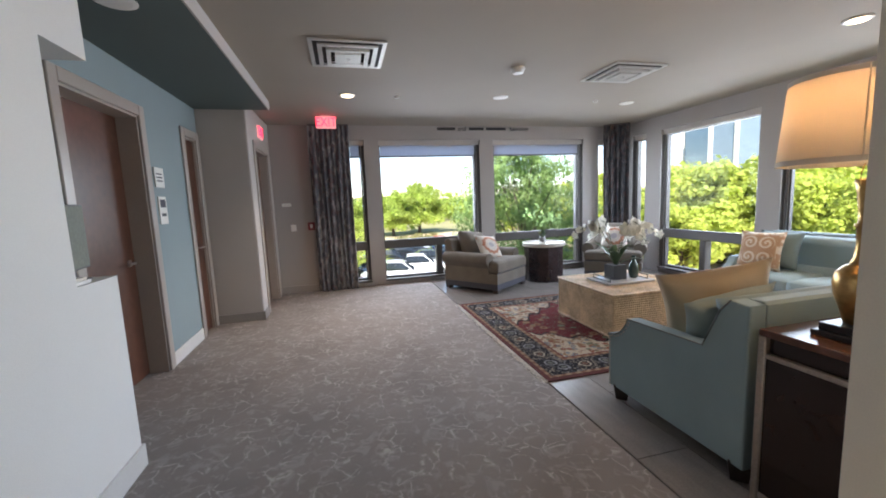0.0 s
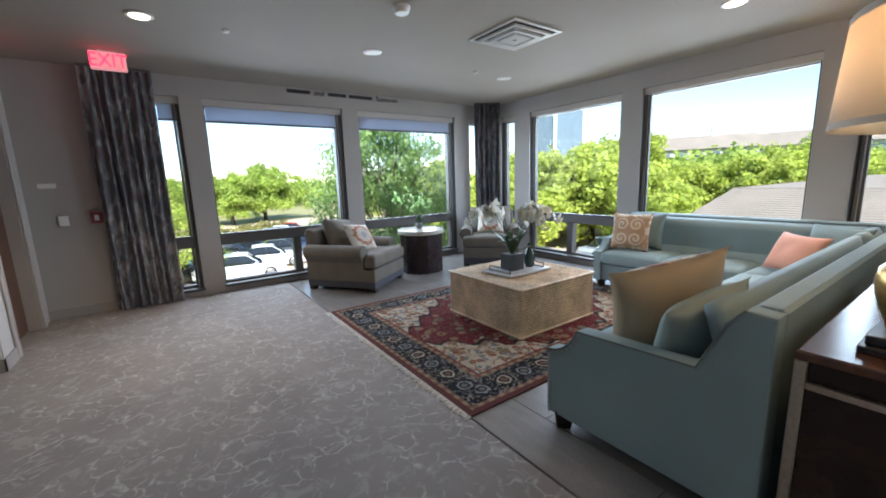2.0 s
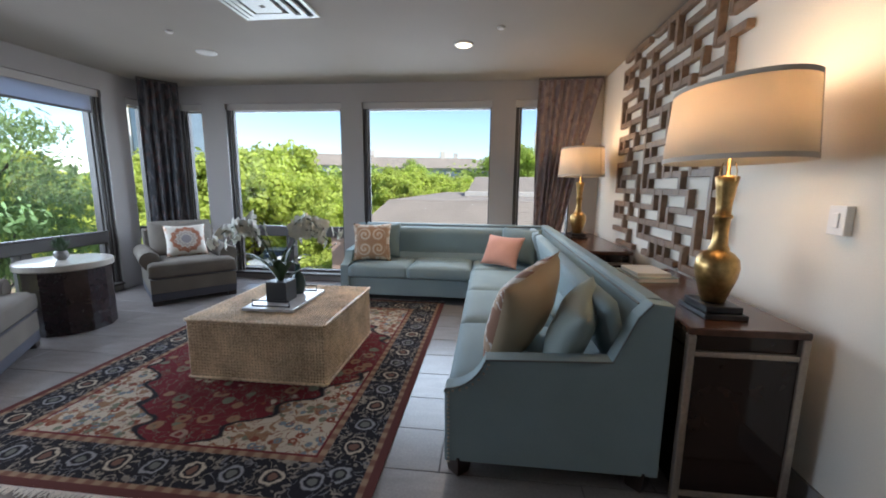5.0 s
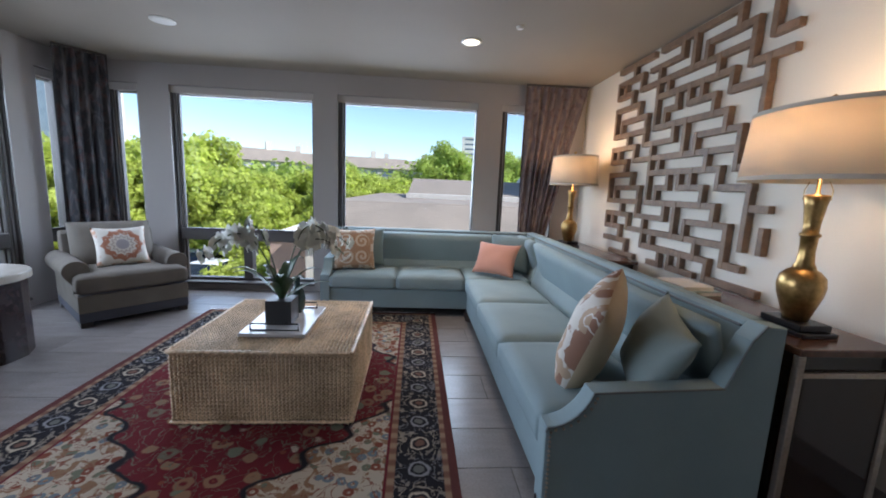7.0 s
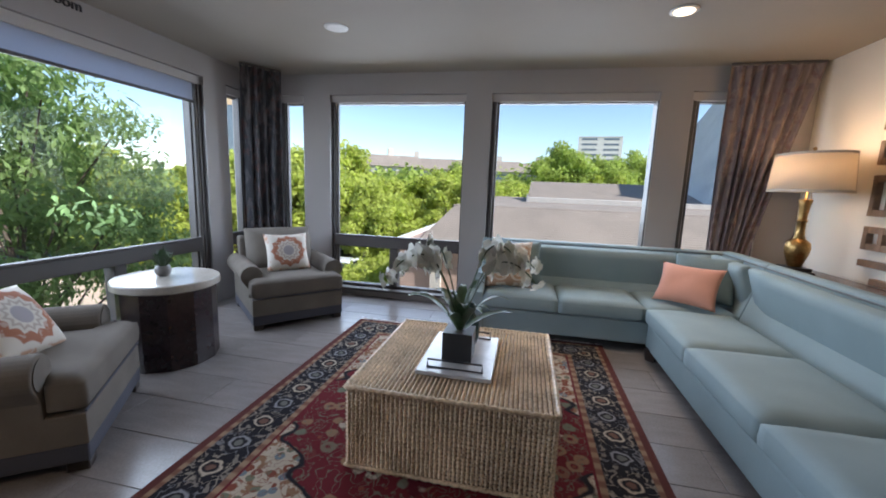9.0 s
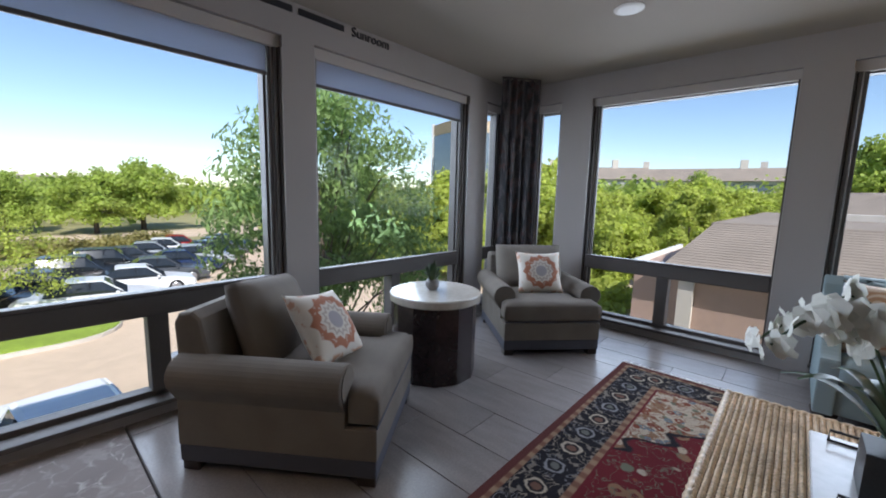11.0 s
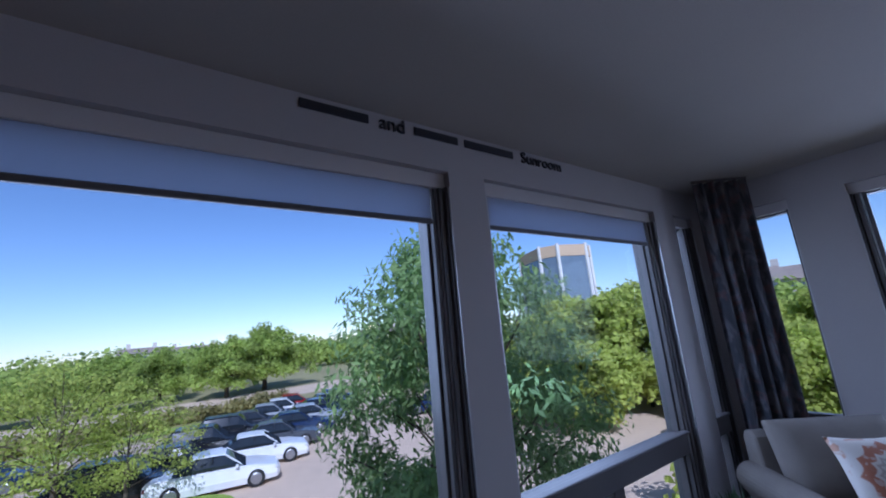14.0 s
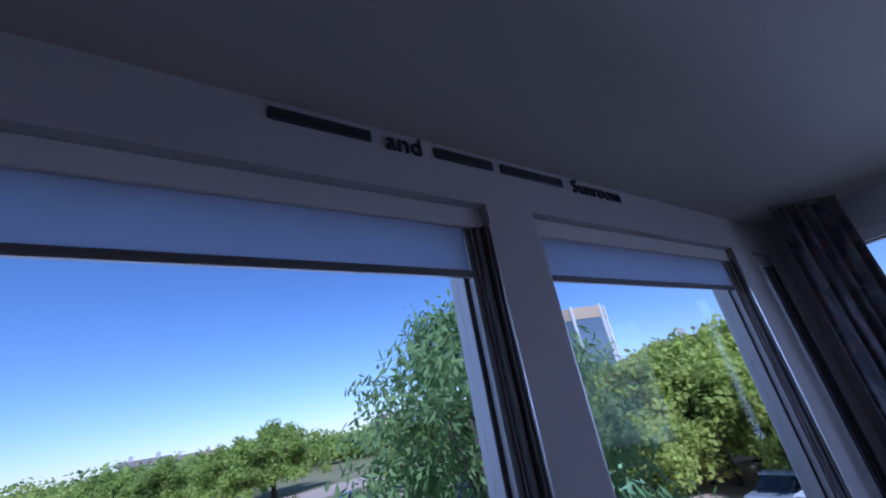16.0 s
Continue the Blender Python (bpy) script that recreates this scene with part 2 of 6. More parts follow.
def rug_material(hx, hy):
    """Red, navy and cream knotted rug: bands round the edge, a lobed red field and cream corners."""
    m = mat("knotted_wool_rug", (0.2, 0.05, 0.05), 0.95, var=0.1, grain=500, bump=0.5, dist=0.003, spec=0.1)
    g = Net(m)
    vec, (x, y, _) = g.xyz()
    ax, ay = g.m("ABSOLUTE", x), g.m("ABSOLUTE", y)
    dx, dy = g.m("SUBTRACT", hx, ax), g.m("SUBTRACT", hy, ay)
    d = g.m("MINIMUM", dx, dy)
    red, navy, cream, camel, rust, sage, blue = (0.105, 0.014, 0.018), (0.015, 0.014, 0.017), (0.36, 0.31, 0.24), (0.20, 0.12, 0.07), (0.16, 0.05, 0.03), (0.12, 0.13, 0.09), (0.12, 0.15, 0.17)
    # motif cells for the wide border, along its length
    along = g.m("ADD", g.m("MULTIPLY", g.m("LESS_THAN", dx, dy), g.m("SUBTRACT", y, x)), x)
    cell = 0.205
    u = g.m("SUBTRACT", g.m("FRACT", g.m("DIVIDE", along, cell)), 0.5)
    v = g.m("DIVIDE", g.m("SUBTRACT", d, 0.195), 0.205)
    wob = g.m("MULTIPLY", g.m("SUBTRACT", g.noise(vec, 22.0, 2.0), 0.5), 0.22)
    r = g.m("ADD", g.m("SQRT", g.m("ADD", g.m("MULTIPLY", u, u), g.m("MULTIPLY", v, v))), wob)
    ring = g.m("MULTIPLY", g.step(r, 0.20, 0.02), g.m("SUBTRACT", 1.0, g.step(r, 0.27, 0.02)))
    core = g.m("SUBTRACT", 1.0, g.step(r, 0.12, 0.02))
    scroll = g.m("SUBTRACT", 1.0, g.step(g.m("ABSOLUTE", g.m("SUBTRACT", g.noise(vec, 15.0, 1.0, 0.6), 0.5)), 0.020, 0.012))
    scroll = g.m("MULTIPLY", scroll, g.step(r, 0.34, 0.03))
    odd = g.step(g.m("FRACT", g.m("DIVIDE", along, cell * 2)), 0.5, 0.01)
    pale = g.mix(odd, cream, (0.20, 0.20, 0.21))
    border = g.mix(g.m("MAXIMUM", ring, g.m("MULTIPLY", scroll, 0.6)), navy, pale)
    border = g.mix(core, border, g.mix(odd, (0.13, 0.07, 0.05), (0.11, 0.115, 0.10)))
    dots = g.m("MULTIPLY", g.step(r, 0.40, 0.02), g.step(g.noise(vec, 30.0, 1.0), 0.60, 0.03))
    border = g.mix(g.m("MULTIPLY", dots, 0.75), border, (0.20, 0.175, 0.145))
    # small guard bands
    wave = g.m("SINE", g.m("MULTIPLY", along, 70.0))
    guard = g.mix(g.step(wave, 0.0, 0.6), (0.24, 0.16, 0.10), (0.15, 0.075, 0.05))
    # field
    wob2 = g.m("MULTIPLY", g.m("SUBTRACT", g.noise(vec, 7.0, 2.0), 0.5), 0.5)
    stair = g.m("MULTIPLY", g.m("SINE", g.m("MULTIPLY", ax, 26.0)), 0.045)
    dia = g.m("ADD", g.m("ADD", g.m("DIVIDE", ax, hx * 0.92), g.m("DIVIDE", ay, hy * 0.94)), g.m("ADD", g.m("MULTIPLY", wob2, 0.22), stair))
    vor = g.node("ShaderNodeTexVoronoi", Scale=8.5)
    g.t.links.new(vec, vor.inputs["Vector"])
    flower = g.m("ADD", vor.outputs["Distance"], wob)
    petals = g.m("MULTIPLY", g.m("SUBTRACT", 1.0, g.step(flower, 0.40, 0.03)), g.step(flower, 0.20, 0.03))
    eye = g.m("SUBTRACT", 1.0, g.step(flower, 0.12, 0.02))
    vine = g.m("SUBTRACT", 1.0, g.step(g.m("ABSOLUTE", g.m("SUBTRACT", g.noise(vec, 11.0, 2.0, 1.2), 0.5)), 0.014, 0.01))
    sep = g.node("ShaderNodeSeparateColor")
    g.t.links.new(vor.outputs["Color"], sep.inputs[0])
    pick = g.mix(g.step(sep.outputs[0], 0.4, 0.02), sage, camel)
    pick = g.mix(g.step(sep.outputs[1], 0.66, 0.02), pick, cream)
    field = g.mix(g.m("MULTIPLY", petals, g.step(sep.outputs[2], 0.22, 0.02)), red, pick)
    field = g.mix(g.m("MULTIPLY", vine, 0.8), field, sage)
    field = g.mix(eye, field, rust)
    fine = g.node("ShaderNodeTexVoronoi", Scale=17.0)
    g.t.links.new(vec, fine.inputs["Vector"])
    fsep = g.node("ShaderNodeSeparateColor")
    g.t.links.new(fine.outputs["Color"], fsep.inputs[0])
    fr = g.m("ADD", fine.outputs["Distance"], g.m("MULTIPLY", wob, 1.3))
    blossom = g.m("MULTIPLY", g.m("SUBTRACT", 1.0, g.step(fr, 0.46, 0.03)), g.step(fr, 0.16, 0.03))
    hue = g.mix(g.step(fsep.outputs[1], 0.5, 0.02), rust, blue)
    hue = g.mix(g.step(fsep.outputs[2], 0.72, 0.02), hue, sage)
    corner = g.mix(g.step(g.noise(vec, 13.0, 2.0, 0.8), 0.55, 0.02), cream, camel)
    corner = g.mix(g.m("MULTIPLY", blossom, g.step(fsep.outputs[0], 0.25, 0.02)), corner, hue)
    corner = g.mix(g.m("MULTIPLY", vine, 0.9), corner, rust)
    col = g.mix(g.step(dia, 0.94, 0.008), field, navy)
    col = g.mix(g.step(dia, 0.975, 0.008), col, corner)
    med = g.m("ADD", g.m("ADD", g.m("DIVIDE", ax, hx * 0.42), g.m("DIVIDE", ay, hy * 0.42)), g.m("MULTIPLY", wob2, 0.3))
    inner = g.mix(g.m("MULTIPLY", petals, 0.8), (0.075, 0.010, 0.016), pick)
    col = g.mix(g.m("SUBTRACT", 1.0, g.step(med, 1.0, 0.01)), col, inner)
    col = g.mix(g.m("SUBTRACT", 1.0, g.step(d, 0.370, 0.003)), col, red)
    col = g.mix(g.m("SUBTRACT", 1.0, g.step(d, 0.355, 0.003)), col, guard)
    col = g.mix(g.m("SUBTRACT", 1.0, g.step(d, 0.318, 0.003)), col, border)
    col = g.mix(g.m("SUBTRACT", 1.0, g.step(d, 0.075, 0.003)), col, guard)
    col = g.mix(g.m("SUBTRACT", 1.0, g.step(d, 0.045, 0.003)), col, (0.088, 0.030, 0.026))
    fade = g.m("MULTIPLY_ADD", g.noise(vec, 2.0, 3.0), 0.5, 0.75)
    mul = g.t.nodes.new("ShaderNodeMix")
    mul.data_type, mul.blend_type = "RGBA", "MULTIPLY"
    mul.inputs["Factor"].default_value = 1.0
    g.t.links.new(col, mul.inputs["A"])
    g.t.links.new(fade, mul.inputs["B"])
    g.t.links.new(mul.outputs["Result"], g.t.nodes["Principled BSDF"].inputs["Base Color"])
    return m


def suzani_material():
    """Off-white cotton with a printed ring of rust petals; drawn on the cushion's own x and z."""
    m = mat("printed_cotton_rings", (0.6, 0.56, 0.48), 0.85, var=0.05, grain=400, bump=0.2)
    g = Net(m)
    vec, (x, _, z) = g.xyz()
    r = g.m("SQRT", g.m("ADD", g.m("MULTIPLY", x, x), g.m("MULTIPLY", z, z)))
    a = g.m("ARCTAN2", z, x)
    lob = g.m("MULTIPLY", g.m("ABSOLUTE", g.m("SINE", g.m("MULTIPLY", a, 6.0))), 0.022)
    rr = g.m("ADD", r, lob)
    outer = g.m("MULTIPLY", g.step(rr, 0.125, 0.004), g.m("SUBTRACT", 1.0, g.step(rr, 0.178, 0.004)))
    mid = g.m("MULTIPLY", g.step(rr, 0.085, 0.004), g.m("SUBTRACT", 1.0, g.step(rr, 0.105, 0.004)))
    core = g.m("SUBTRACT", 1.0, g.step(r, 0.055, 0.004))
    brk = g.step(g.noise(vec, 30.0), 0.40, 0.05)
    col = g.mix(g.m("MULTIPLY", outer, g.m("MULTIPLY_ADD", brk, 0.5, 0.5)), (0.60, 0.56, 0.48), (0.36, 0.145, 0.08))
    col = g.mix(g.m("MULTIPLY", mid, 0.7), col, (0.34, 0.28, 0.24))
    col = g.mix(core, col, (0.33, 0.31, 0.32))
    edge = g.m("MAXIMUM", g.m("ABSOLUTE", x), g.m("ABSOLUTE", z))
    fl = g.m("MULTIPLY", g.step(edge, 0.185, 0.006), g.step(g.noise(vec, 16.0, 2.0), 0.56, 0.03))
    col = g.mix(g.m("MULTIPLY", fl, 0.8), col, (0.45, 0.22, 0.12))
    g.t.links.new(col, g.t.nodes["Principled BSDF"].inputs["Base Color"])
    return m


def scroll_material(name, ground, ink, cell):
    """Cloth with four printed scrolls."""
    m = mat(name, ground, 0.8, var=0.05, grain=400, bump=0.2)
    g = Net(m)
    vec, (x, _, z) = g.xyz()
    ax = g.m("SUBTRACT", g.m("ABSOLUTE", x), cell)
    az = g.m("SUBTRACT", g.m("ABSOLUTE", z), cell)
    r = g.m("SQRT", g.m("ADD", g.m("MULTIPLY", ax, ax), g.m("MULTIPLY", az, az)))
    a = g.m("DIVIDE", g.m("ARCTAN2", az, ax), 2 * math.pi)
    s = g.m("FRACT", g.m("ADD", g.m("DIVIDE", r, 0.05), a))
    line = g.m("MULTIPLY", g.step(s, 0.5, 0.06), g.m("SUBTRACT", 1.0, g.step(r, cell * 0.95, 0.004)))
    wide = g.m("MAXIMUM", g.m("ABSOLUTE", x), g.m("ABSOLUTE", z))
    line = g.m("MAXIMUM", line, g.m("MULTIPLY", g.step(wide, cell * 2.1, 0.004), g.step(g.noise(vec, 14.0), 0.5, 0.04)))
    g.t.links.new(g.mix(line, ground, ink), g.t.nodes["Principled BSDF"].inputs["Base Color"])
    return m


def curtain_material(name, lo, hi):
    m = mat(name, lo, 0.75, var=0.08, grain=300, bump=0.15)
    g = Net(m)
    vec, _ = g.xyz()
    mp = g.node("ShaderNodeMapping", Scale=(9.0, 9.0, 3.5))
    g.t.links.new(vec, mp.inputs["Vector"])
    f = g.step(g.noise(mp.outputs[0], 1.0, 3.0, 1.5), 0.54, 0.05)
    f2 = g.step(g.noise(vec, 14.0, 2.0), 0.60, 0.04)
    col = g.mix(f, lo, hi)
    col = g.mix(g.m("MULTIPLY", f2, 0.5), col, (0.12, 0.055, 0.05))
    g.t.links.new(col, g.t.nodes["Principled BSDF"].inputs["Base Color"])
    return m


def wood_tile_material():
    m = mat("greige_wood_look_tile", (0.24, 0.22, 0.205), 0.24, var=0.10, grain=80, blotch=3, bump=0.05, dist=0.001, piece=0.35)
    g = Net(m)
    vec, _ = g.xyz()
    mp = g.node("ShaderNodeMapping", Scale=(6.0, 1.1, 6.0))
    g.t.links.new(vec, mp.inputs["Vector"])
    b = g.t.nodes["Principled BSDF"]
    old = b.inputs["Base Color"].links[0].from_socket
    f = g.m("MULTIPLY", g.step(g.noise(mp.outputs[0], 3.0, 5.0, 0.6), 0.5, 0.2), 0.35)
    g.t.links.new(g.mix(f, old, (0.15, 0.135, 0.125)), b.inputs["Base Color"])
    return m


M_carpet = carpet_material()
M_tile = wood_tile_material()
M_grout = mat("grey_grout", (0.10, 0.095, 0.09), 0.9, var=0.1, grain=120)
M_suzani = suzani_material()
M_scroll = scroll_material("scroll_print_cloth", (0.35, 0.215, 0.13), (0.54, 0.46, 0.36), 0.085)


def leaf_print_material():
    """Large jagged brown and tan leaves with pale curls on ivory cloth."""
    m = mat("leaf_print_cloth", (0.55, 0.50, 0.42), 0.85, var=0.06, grain=400, bump=0.15)
    g = Net(m)
    vec, (x, y, z) = g.xyz()
    v = g.node("ShaderNodeTexVoronoi", Scale=7.5)
    g.t.links.new(vec, v.inputs["Vector"])
    sep = g.node("ShaderNodeSeparateColor")
    g.t.links.new(v.outputs["Color"], sep.inputs[0])
    teeth = g.m("MULTIPLY", g.m("SUBTRACT", g.noise(vec, 26.0, 1.0), 0.5), 0.30)
    r = g.m("ADD", v.outputs["Distance"], teeth)
    inside = g.m("SUBTRACT", 1.0, g.step(r, 0.60, 0.02))
    ink = g.mix(g.step(sep.outputs[0], 0.35, 0.02), (0.27, 0.14, 0.09), (0.43, 0.30, 0.20))
    col = g.mix(g.m("MULTIPLY", inside, g.step(sep.outputs[1], 0.18, 0.02)), (0.60, 0.56, 0.49), ink)
    curl = g.m("SUBTRACT", 1.0, g.step(g.m("ABSOLUTE", g.m("SUBTRACT", r, 0.26)), 0.035, 0.012))
    curl = g.m("MULTIPLY", curl, g.step(sep.outputs[2], 0.45, 0.02))
    g.t.links.new(g.mix(curl, col, (0.66, 0.63, 0.58)), g.t.nodes["Principled BSDF"].inputs["Base Color"])
    return m


M_leafprint = leaf_print_material()
M_curtain = curtain_material("grey_figured_curtain", (0.085, 0.09, 0.10), (0.24, 0.23, 0.23))
# the grey figured cloth again, at a little under half its values
M_curtaindark = curtain_material("darker_figured_curtain", (0.040, 0.042, 0.050), (0.11, 0.105, 0.11))
M_curtainw = curtain_material("plum_figured_curtain", (0.155, 0.125, 0.13), (0.23, 0.18, 0.165))
M_weave = mat("woven_seagrass", (0.44, 0.30, 0.16), 0.36, var=0.20, grain=70, blotch=5, bump=0.3, dist=0.004, tint=(0.72, 0.56, 0.37))
# dark brown for the shade between the ottoman's strands
M_gapshade = mat("brown_gap_shade", (0.085, 0.047, 0.028), 0.8, var=0.2, grain=40)
# outdoors
M_asphalt = mat("pale_parking_paving", (0.60, 0.46, 0.33), 0.9, var=0.07, grain=3, blotch=0.15, bump=0.1)
M_road = mat("grey_asphalt", (0.16, 0.155, 0.15), 0.9, var=0.10, grain=4, blotch=0.2, bump=0.1)
M_grass = mat("mown_grass", (0.24, 0.33, 0.035), 0.95, var=0.2, grain=9, blotch=0.35, bump=0.4, dist=0.05)
M_dry = mat("dry_verge_ground", (0.30, 0.27, 0.12), 0.95, var=0.2, grain=2, blotch=0.1, bump=0.3)
M_line = mat("white_road_paint", (0.7, 0.68, 0.62), 0.8, var=0.05)
M_bark = mat("grey_brown_bark", (0.10, 0.075, 0.055), 0.9, var=0.2, grain=25, bump=0.5, dist=0.02)


def leaf_mat(name, base):
    m = mat(name, base, 0.6, var=0.30, grain=3.0, blotch=0.35, bump=0.0, spec=0.3)
    t = m.node_tree
    b = t.nodes["Principled BSDF"]
    tr = t.nodes.new("ShaderNodeBsdfTranslucent")
    t.links.new(b.inputs["Base Color"].links[0].from_socket, tr.inputs["Color"])
    x = t.nodes.new("ShaderNodeMixShader")
    x.inputs[0].default_value = 0.55
    t.links.new(b.outputs[0], x.inputs[1])
    t.links.new(tr.outputs[0], x.inputs[2])
    t.links.new(x.outputs[0], t.nodes["Material Output"].inputs["Surface"])
    return m


M_leaf = leaf_mat("cool_green_leaves", (0.26, 0.37, 0.13))
M_leaf2 = leaf_mat("bright_spring_leaves", (0.50, 0.56, 0.11))
M_leaf3 = leaf_mat("mid_green_leaves", (0.39, 0.48, 0.10))
M_leaf4 = leaf_mat("brown_shrub_leaves", (0.36, 0.32, 0.12))
M_shingle = mat("tan_shingles", (0.275, 0.225, 0.18), 0.9, var=0.12, grain=14, blotch=0.8, bump=0.3, dist=0.01)
M_slate = mat("grey_slate_shingles", (0.62, 0.58, 0.52), 0.85, var=0.10, grain=14, blotch=0.8, bump=0.3, dist=0.01)
M_pinkwall = mat("tan_stucco", (0.40, 0.28, 0.225), 0.9, var=0.06, grain=8, blotch=0.5, bump=0.2)
M_brickwall = mat("brown_brick_wall", (0.20, 0.13, 0.10), 0.85, var=0.15, grain=9, blotch=0.7, bump=0.3)
M_stucco = mat("pale_stucco", (0.55, 0.50, 0.44), 0.85, var=0.05, grain=6, bump=0.2)
M_tower = mat("tower_stone", (0.52, 0.38, 0.24), 0.7, var=0.05, grain=2, bump=0.05)
M_towerglass = mat("tower_glass", (0.16, 0.20, 0.24), 0.15, 0.2, var=0.08, grain=0.5, bump=0.0)
M_office = mat("white_office_cladding", (0.66, 0.64, 0.60), 0.7, var=0.04, grain=1)
M_carglass = mat("dark_car_glass", (0.02, 0.025, 0.03), 0.06, var=0.1, bump=0.0)
M_tyre = mat("tyre_rubber", (0.015, 0.015, 0.015), 0.8, var=0.1)
M_rim = mat("alloy_rim", (0.35, 0.35, 0.36), 0.35, 0.8, var=0.05)
M_carlamp = mat("lamp_lens", (0.55, 0.55, 0.55), 0.1, var=0.02, bump=0.0)
CARS = [mat("car_paint_" + n, c, 0.22, 0.0, var=0.04, grain=3, bump=0.0, spec=0.8) for n, c in (("white", (0.75, 0.75, 0.74)), ("black", (0.012, 0.013, 0.016)), ("navy", (0.012, 0.025, 0.075)), ("silver", (0.34, 0.36, 0.38)), ("grey", (0.07, 0.075, 0.085)), ("red", (0.33, 0.015, 0.015)))]

# ---- mesh helpers (plan units in, metres out) ----
def link(name, bm, material, parent=None, label="", smooth=False):
    me = bpy.data.meshes.new(name)
    bmesh.ops.recalc_face_normals(bm, faces=bm.faces)
    bm.to_mesh(me)
    bm.free()
    me.transform(Matrix.Scale(U, 4))
    for m in material if isinstance(material, (list, tuple)) else [material]:
        me.materials.append(m)
    if smooth:
        for p in me.polygons:
            p.use_smooth = True
    ob = new(name, me)
    if parent is not None:
        ob.parent = parent
    if label:
        ob["label"] = label
    return ob


def part(name, bm, material, parent, label="", smooth=False):
    return link(name, bm, material, parent, label, smooth)


def raw(name, verts, faces, material, parent=None, label="", smooth=False):
    me = bpy.data.meshes.new(name)
    me.from_pydata([tuple(v) for v in verts], [], faces)
    me.transform(Matrix.Scale(U, 4))
    me.materials.append(material)
    if smooth:
        for p in me.polygons:
            p.use_smooth = True
    ob = new(name, me)
    if parent is not None:
        ob.parent = parent
    if label:
        ob["label"] = label
    return ob


def at(x, y, z=0.0, turn=0.0):
    return Matrix.Translation(Vector((x, y, z)) * U) @ Matrix.Rotation(radians(turn), 4, "Z")


def thing(name, label, category, m=None, group="", kind=""):
    """An empty at the base of a thing, which holds its parts."""
    ob = tagged(new(name), label, category, group, kind)
    ob.empty_display_size = 0.05
    if m is not None:
        ob.matrix_basis = m
    return ob


def box(x0, x1, y0, y1, z0, z1, bevel=0.0, seg=1, bm=None):
    b = bmesh.new()
    bmesh.ops.create_cube(b, size=1.0)
    for v in b.verts:
        v.co = Vector(((x0 + x1) / 2 + v.co.x * (x1 - x0), (y0 + y1) / 2 + v.co.y * (y1 - y0), (z0 + z1) / 2 + v.co.z * (z1 - z0)))
    if bevel:
        bmesh.ops.bevel(b, geom=b.edges[:], offset=bevel, segments=seg, affect="EDGES", profile=0.6)
    if bm is None:
        return b
    me = bpy.data.meshes.new("tmp")
    b.to_mesh(me)
    b.free()
    bm.from_mesh(me)
    bpy.data.meshes.remove(me)
    return bm


def boxes(rows, bevel=0.0):
    bm = bmesh.new()
    for r in rows:
        box(*r, bevel=bevel, bm=bm)
    return bm


def lathe(profile, seg=32, cx=0.0, cy=0.0):
    bm = bmesh.new()
    rings = []
    for r, z in profile:
        rings.append([bm.verts.new((cx + r * math.cos(2 * math.pi * i / seg), cy + r * math.sin(2 * math.pi * i / seg), z)) for i in range(seg)])
    for a, b in zip(rings, rings[1:]):
        for i in range(seg):
            bm.faces.new((a[i], a[(i + 1) % seg], b[(i + 1) % seg], b[i]))
    if profile[0][0] > 1e-4:
        bm.faces.new(rings[0][::-1])
    if profile[-1][0] > 1e-4:
        bm.faces.new(rings[-1])
    return bm


def extrude(outline, axis, a, b, bevel=0.0, seg=2):
    """A solid from an outline in the plane across axis ('x': (y, z), 'y': (x, z), 'z': (x, y))."""
    def p(u, v, w):
        return {"x": (w, u, v), "y": (u, w, v), "z": (u, v, w)}[axis]
    bm = bmesh.new()
    A = [bm.verts.new(p(u, v, a)) for u, v in outline]
    B = [bm.verts.new(p(u, v, b)) for u, v in outline]
    n = len(outline)
    fa, fb = bm.faces.new(A), bm.faces.new(B[::-1])
    for i in range(n):
        bm.faces.new((A[i], B[i], B[(i + 1) % n], A[(i + 1) % n]))
    bmesh.ops.recalc_face_normals(bm, faces=bm.faces)
    if bevel:
        ed = list({e for f in (fa, fb) for e in f.edges})
        bmesh.ops.bevel(bm, geom=ed, offset=bevel, segments=seg, affect="EDGES", profile=0.6)
    return bm


def tube(points, radius, seg=8, bm=None):
    """A round rod along points; radius a number or a list."""
    own = bm is None
    bm = bm or bmesh.new()
    pts = [Vector(p) for p in points]
    rad = radius if isinstance(radius, (list, tuple)) else [radius] * len(pts)
    rings = []
    side = None
    for i, p in enumerate(pts):
        d = (pts[min(i + 1, len(pts) - 1)] - pts[max(i - 1, 0)]).normalized()
        if side is None:
            side = d.orthogonal().normalized()
        side = (side - d * side.dot(d)).normalized()
        up = d.cross(side)
        rings.append([bm.verts.new(p + (side * math.cos(2 * math.pi * k / seg) + up * math.sin(2 * math.pi * k / seg)) * rad[i]) for k in range(seg)])
    for a, b in zip(rings, rings[1:]):
        for k in range(seg):
            bm.faces.new((a[k], a[(k + 1) % seg], b[(k + 1) % seg], b[k]))
    bm.faces.new(rings[0][::-1])
    bm.faces.new(rings[-1])
    return bm


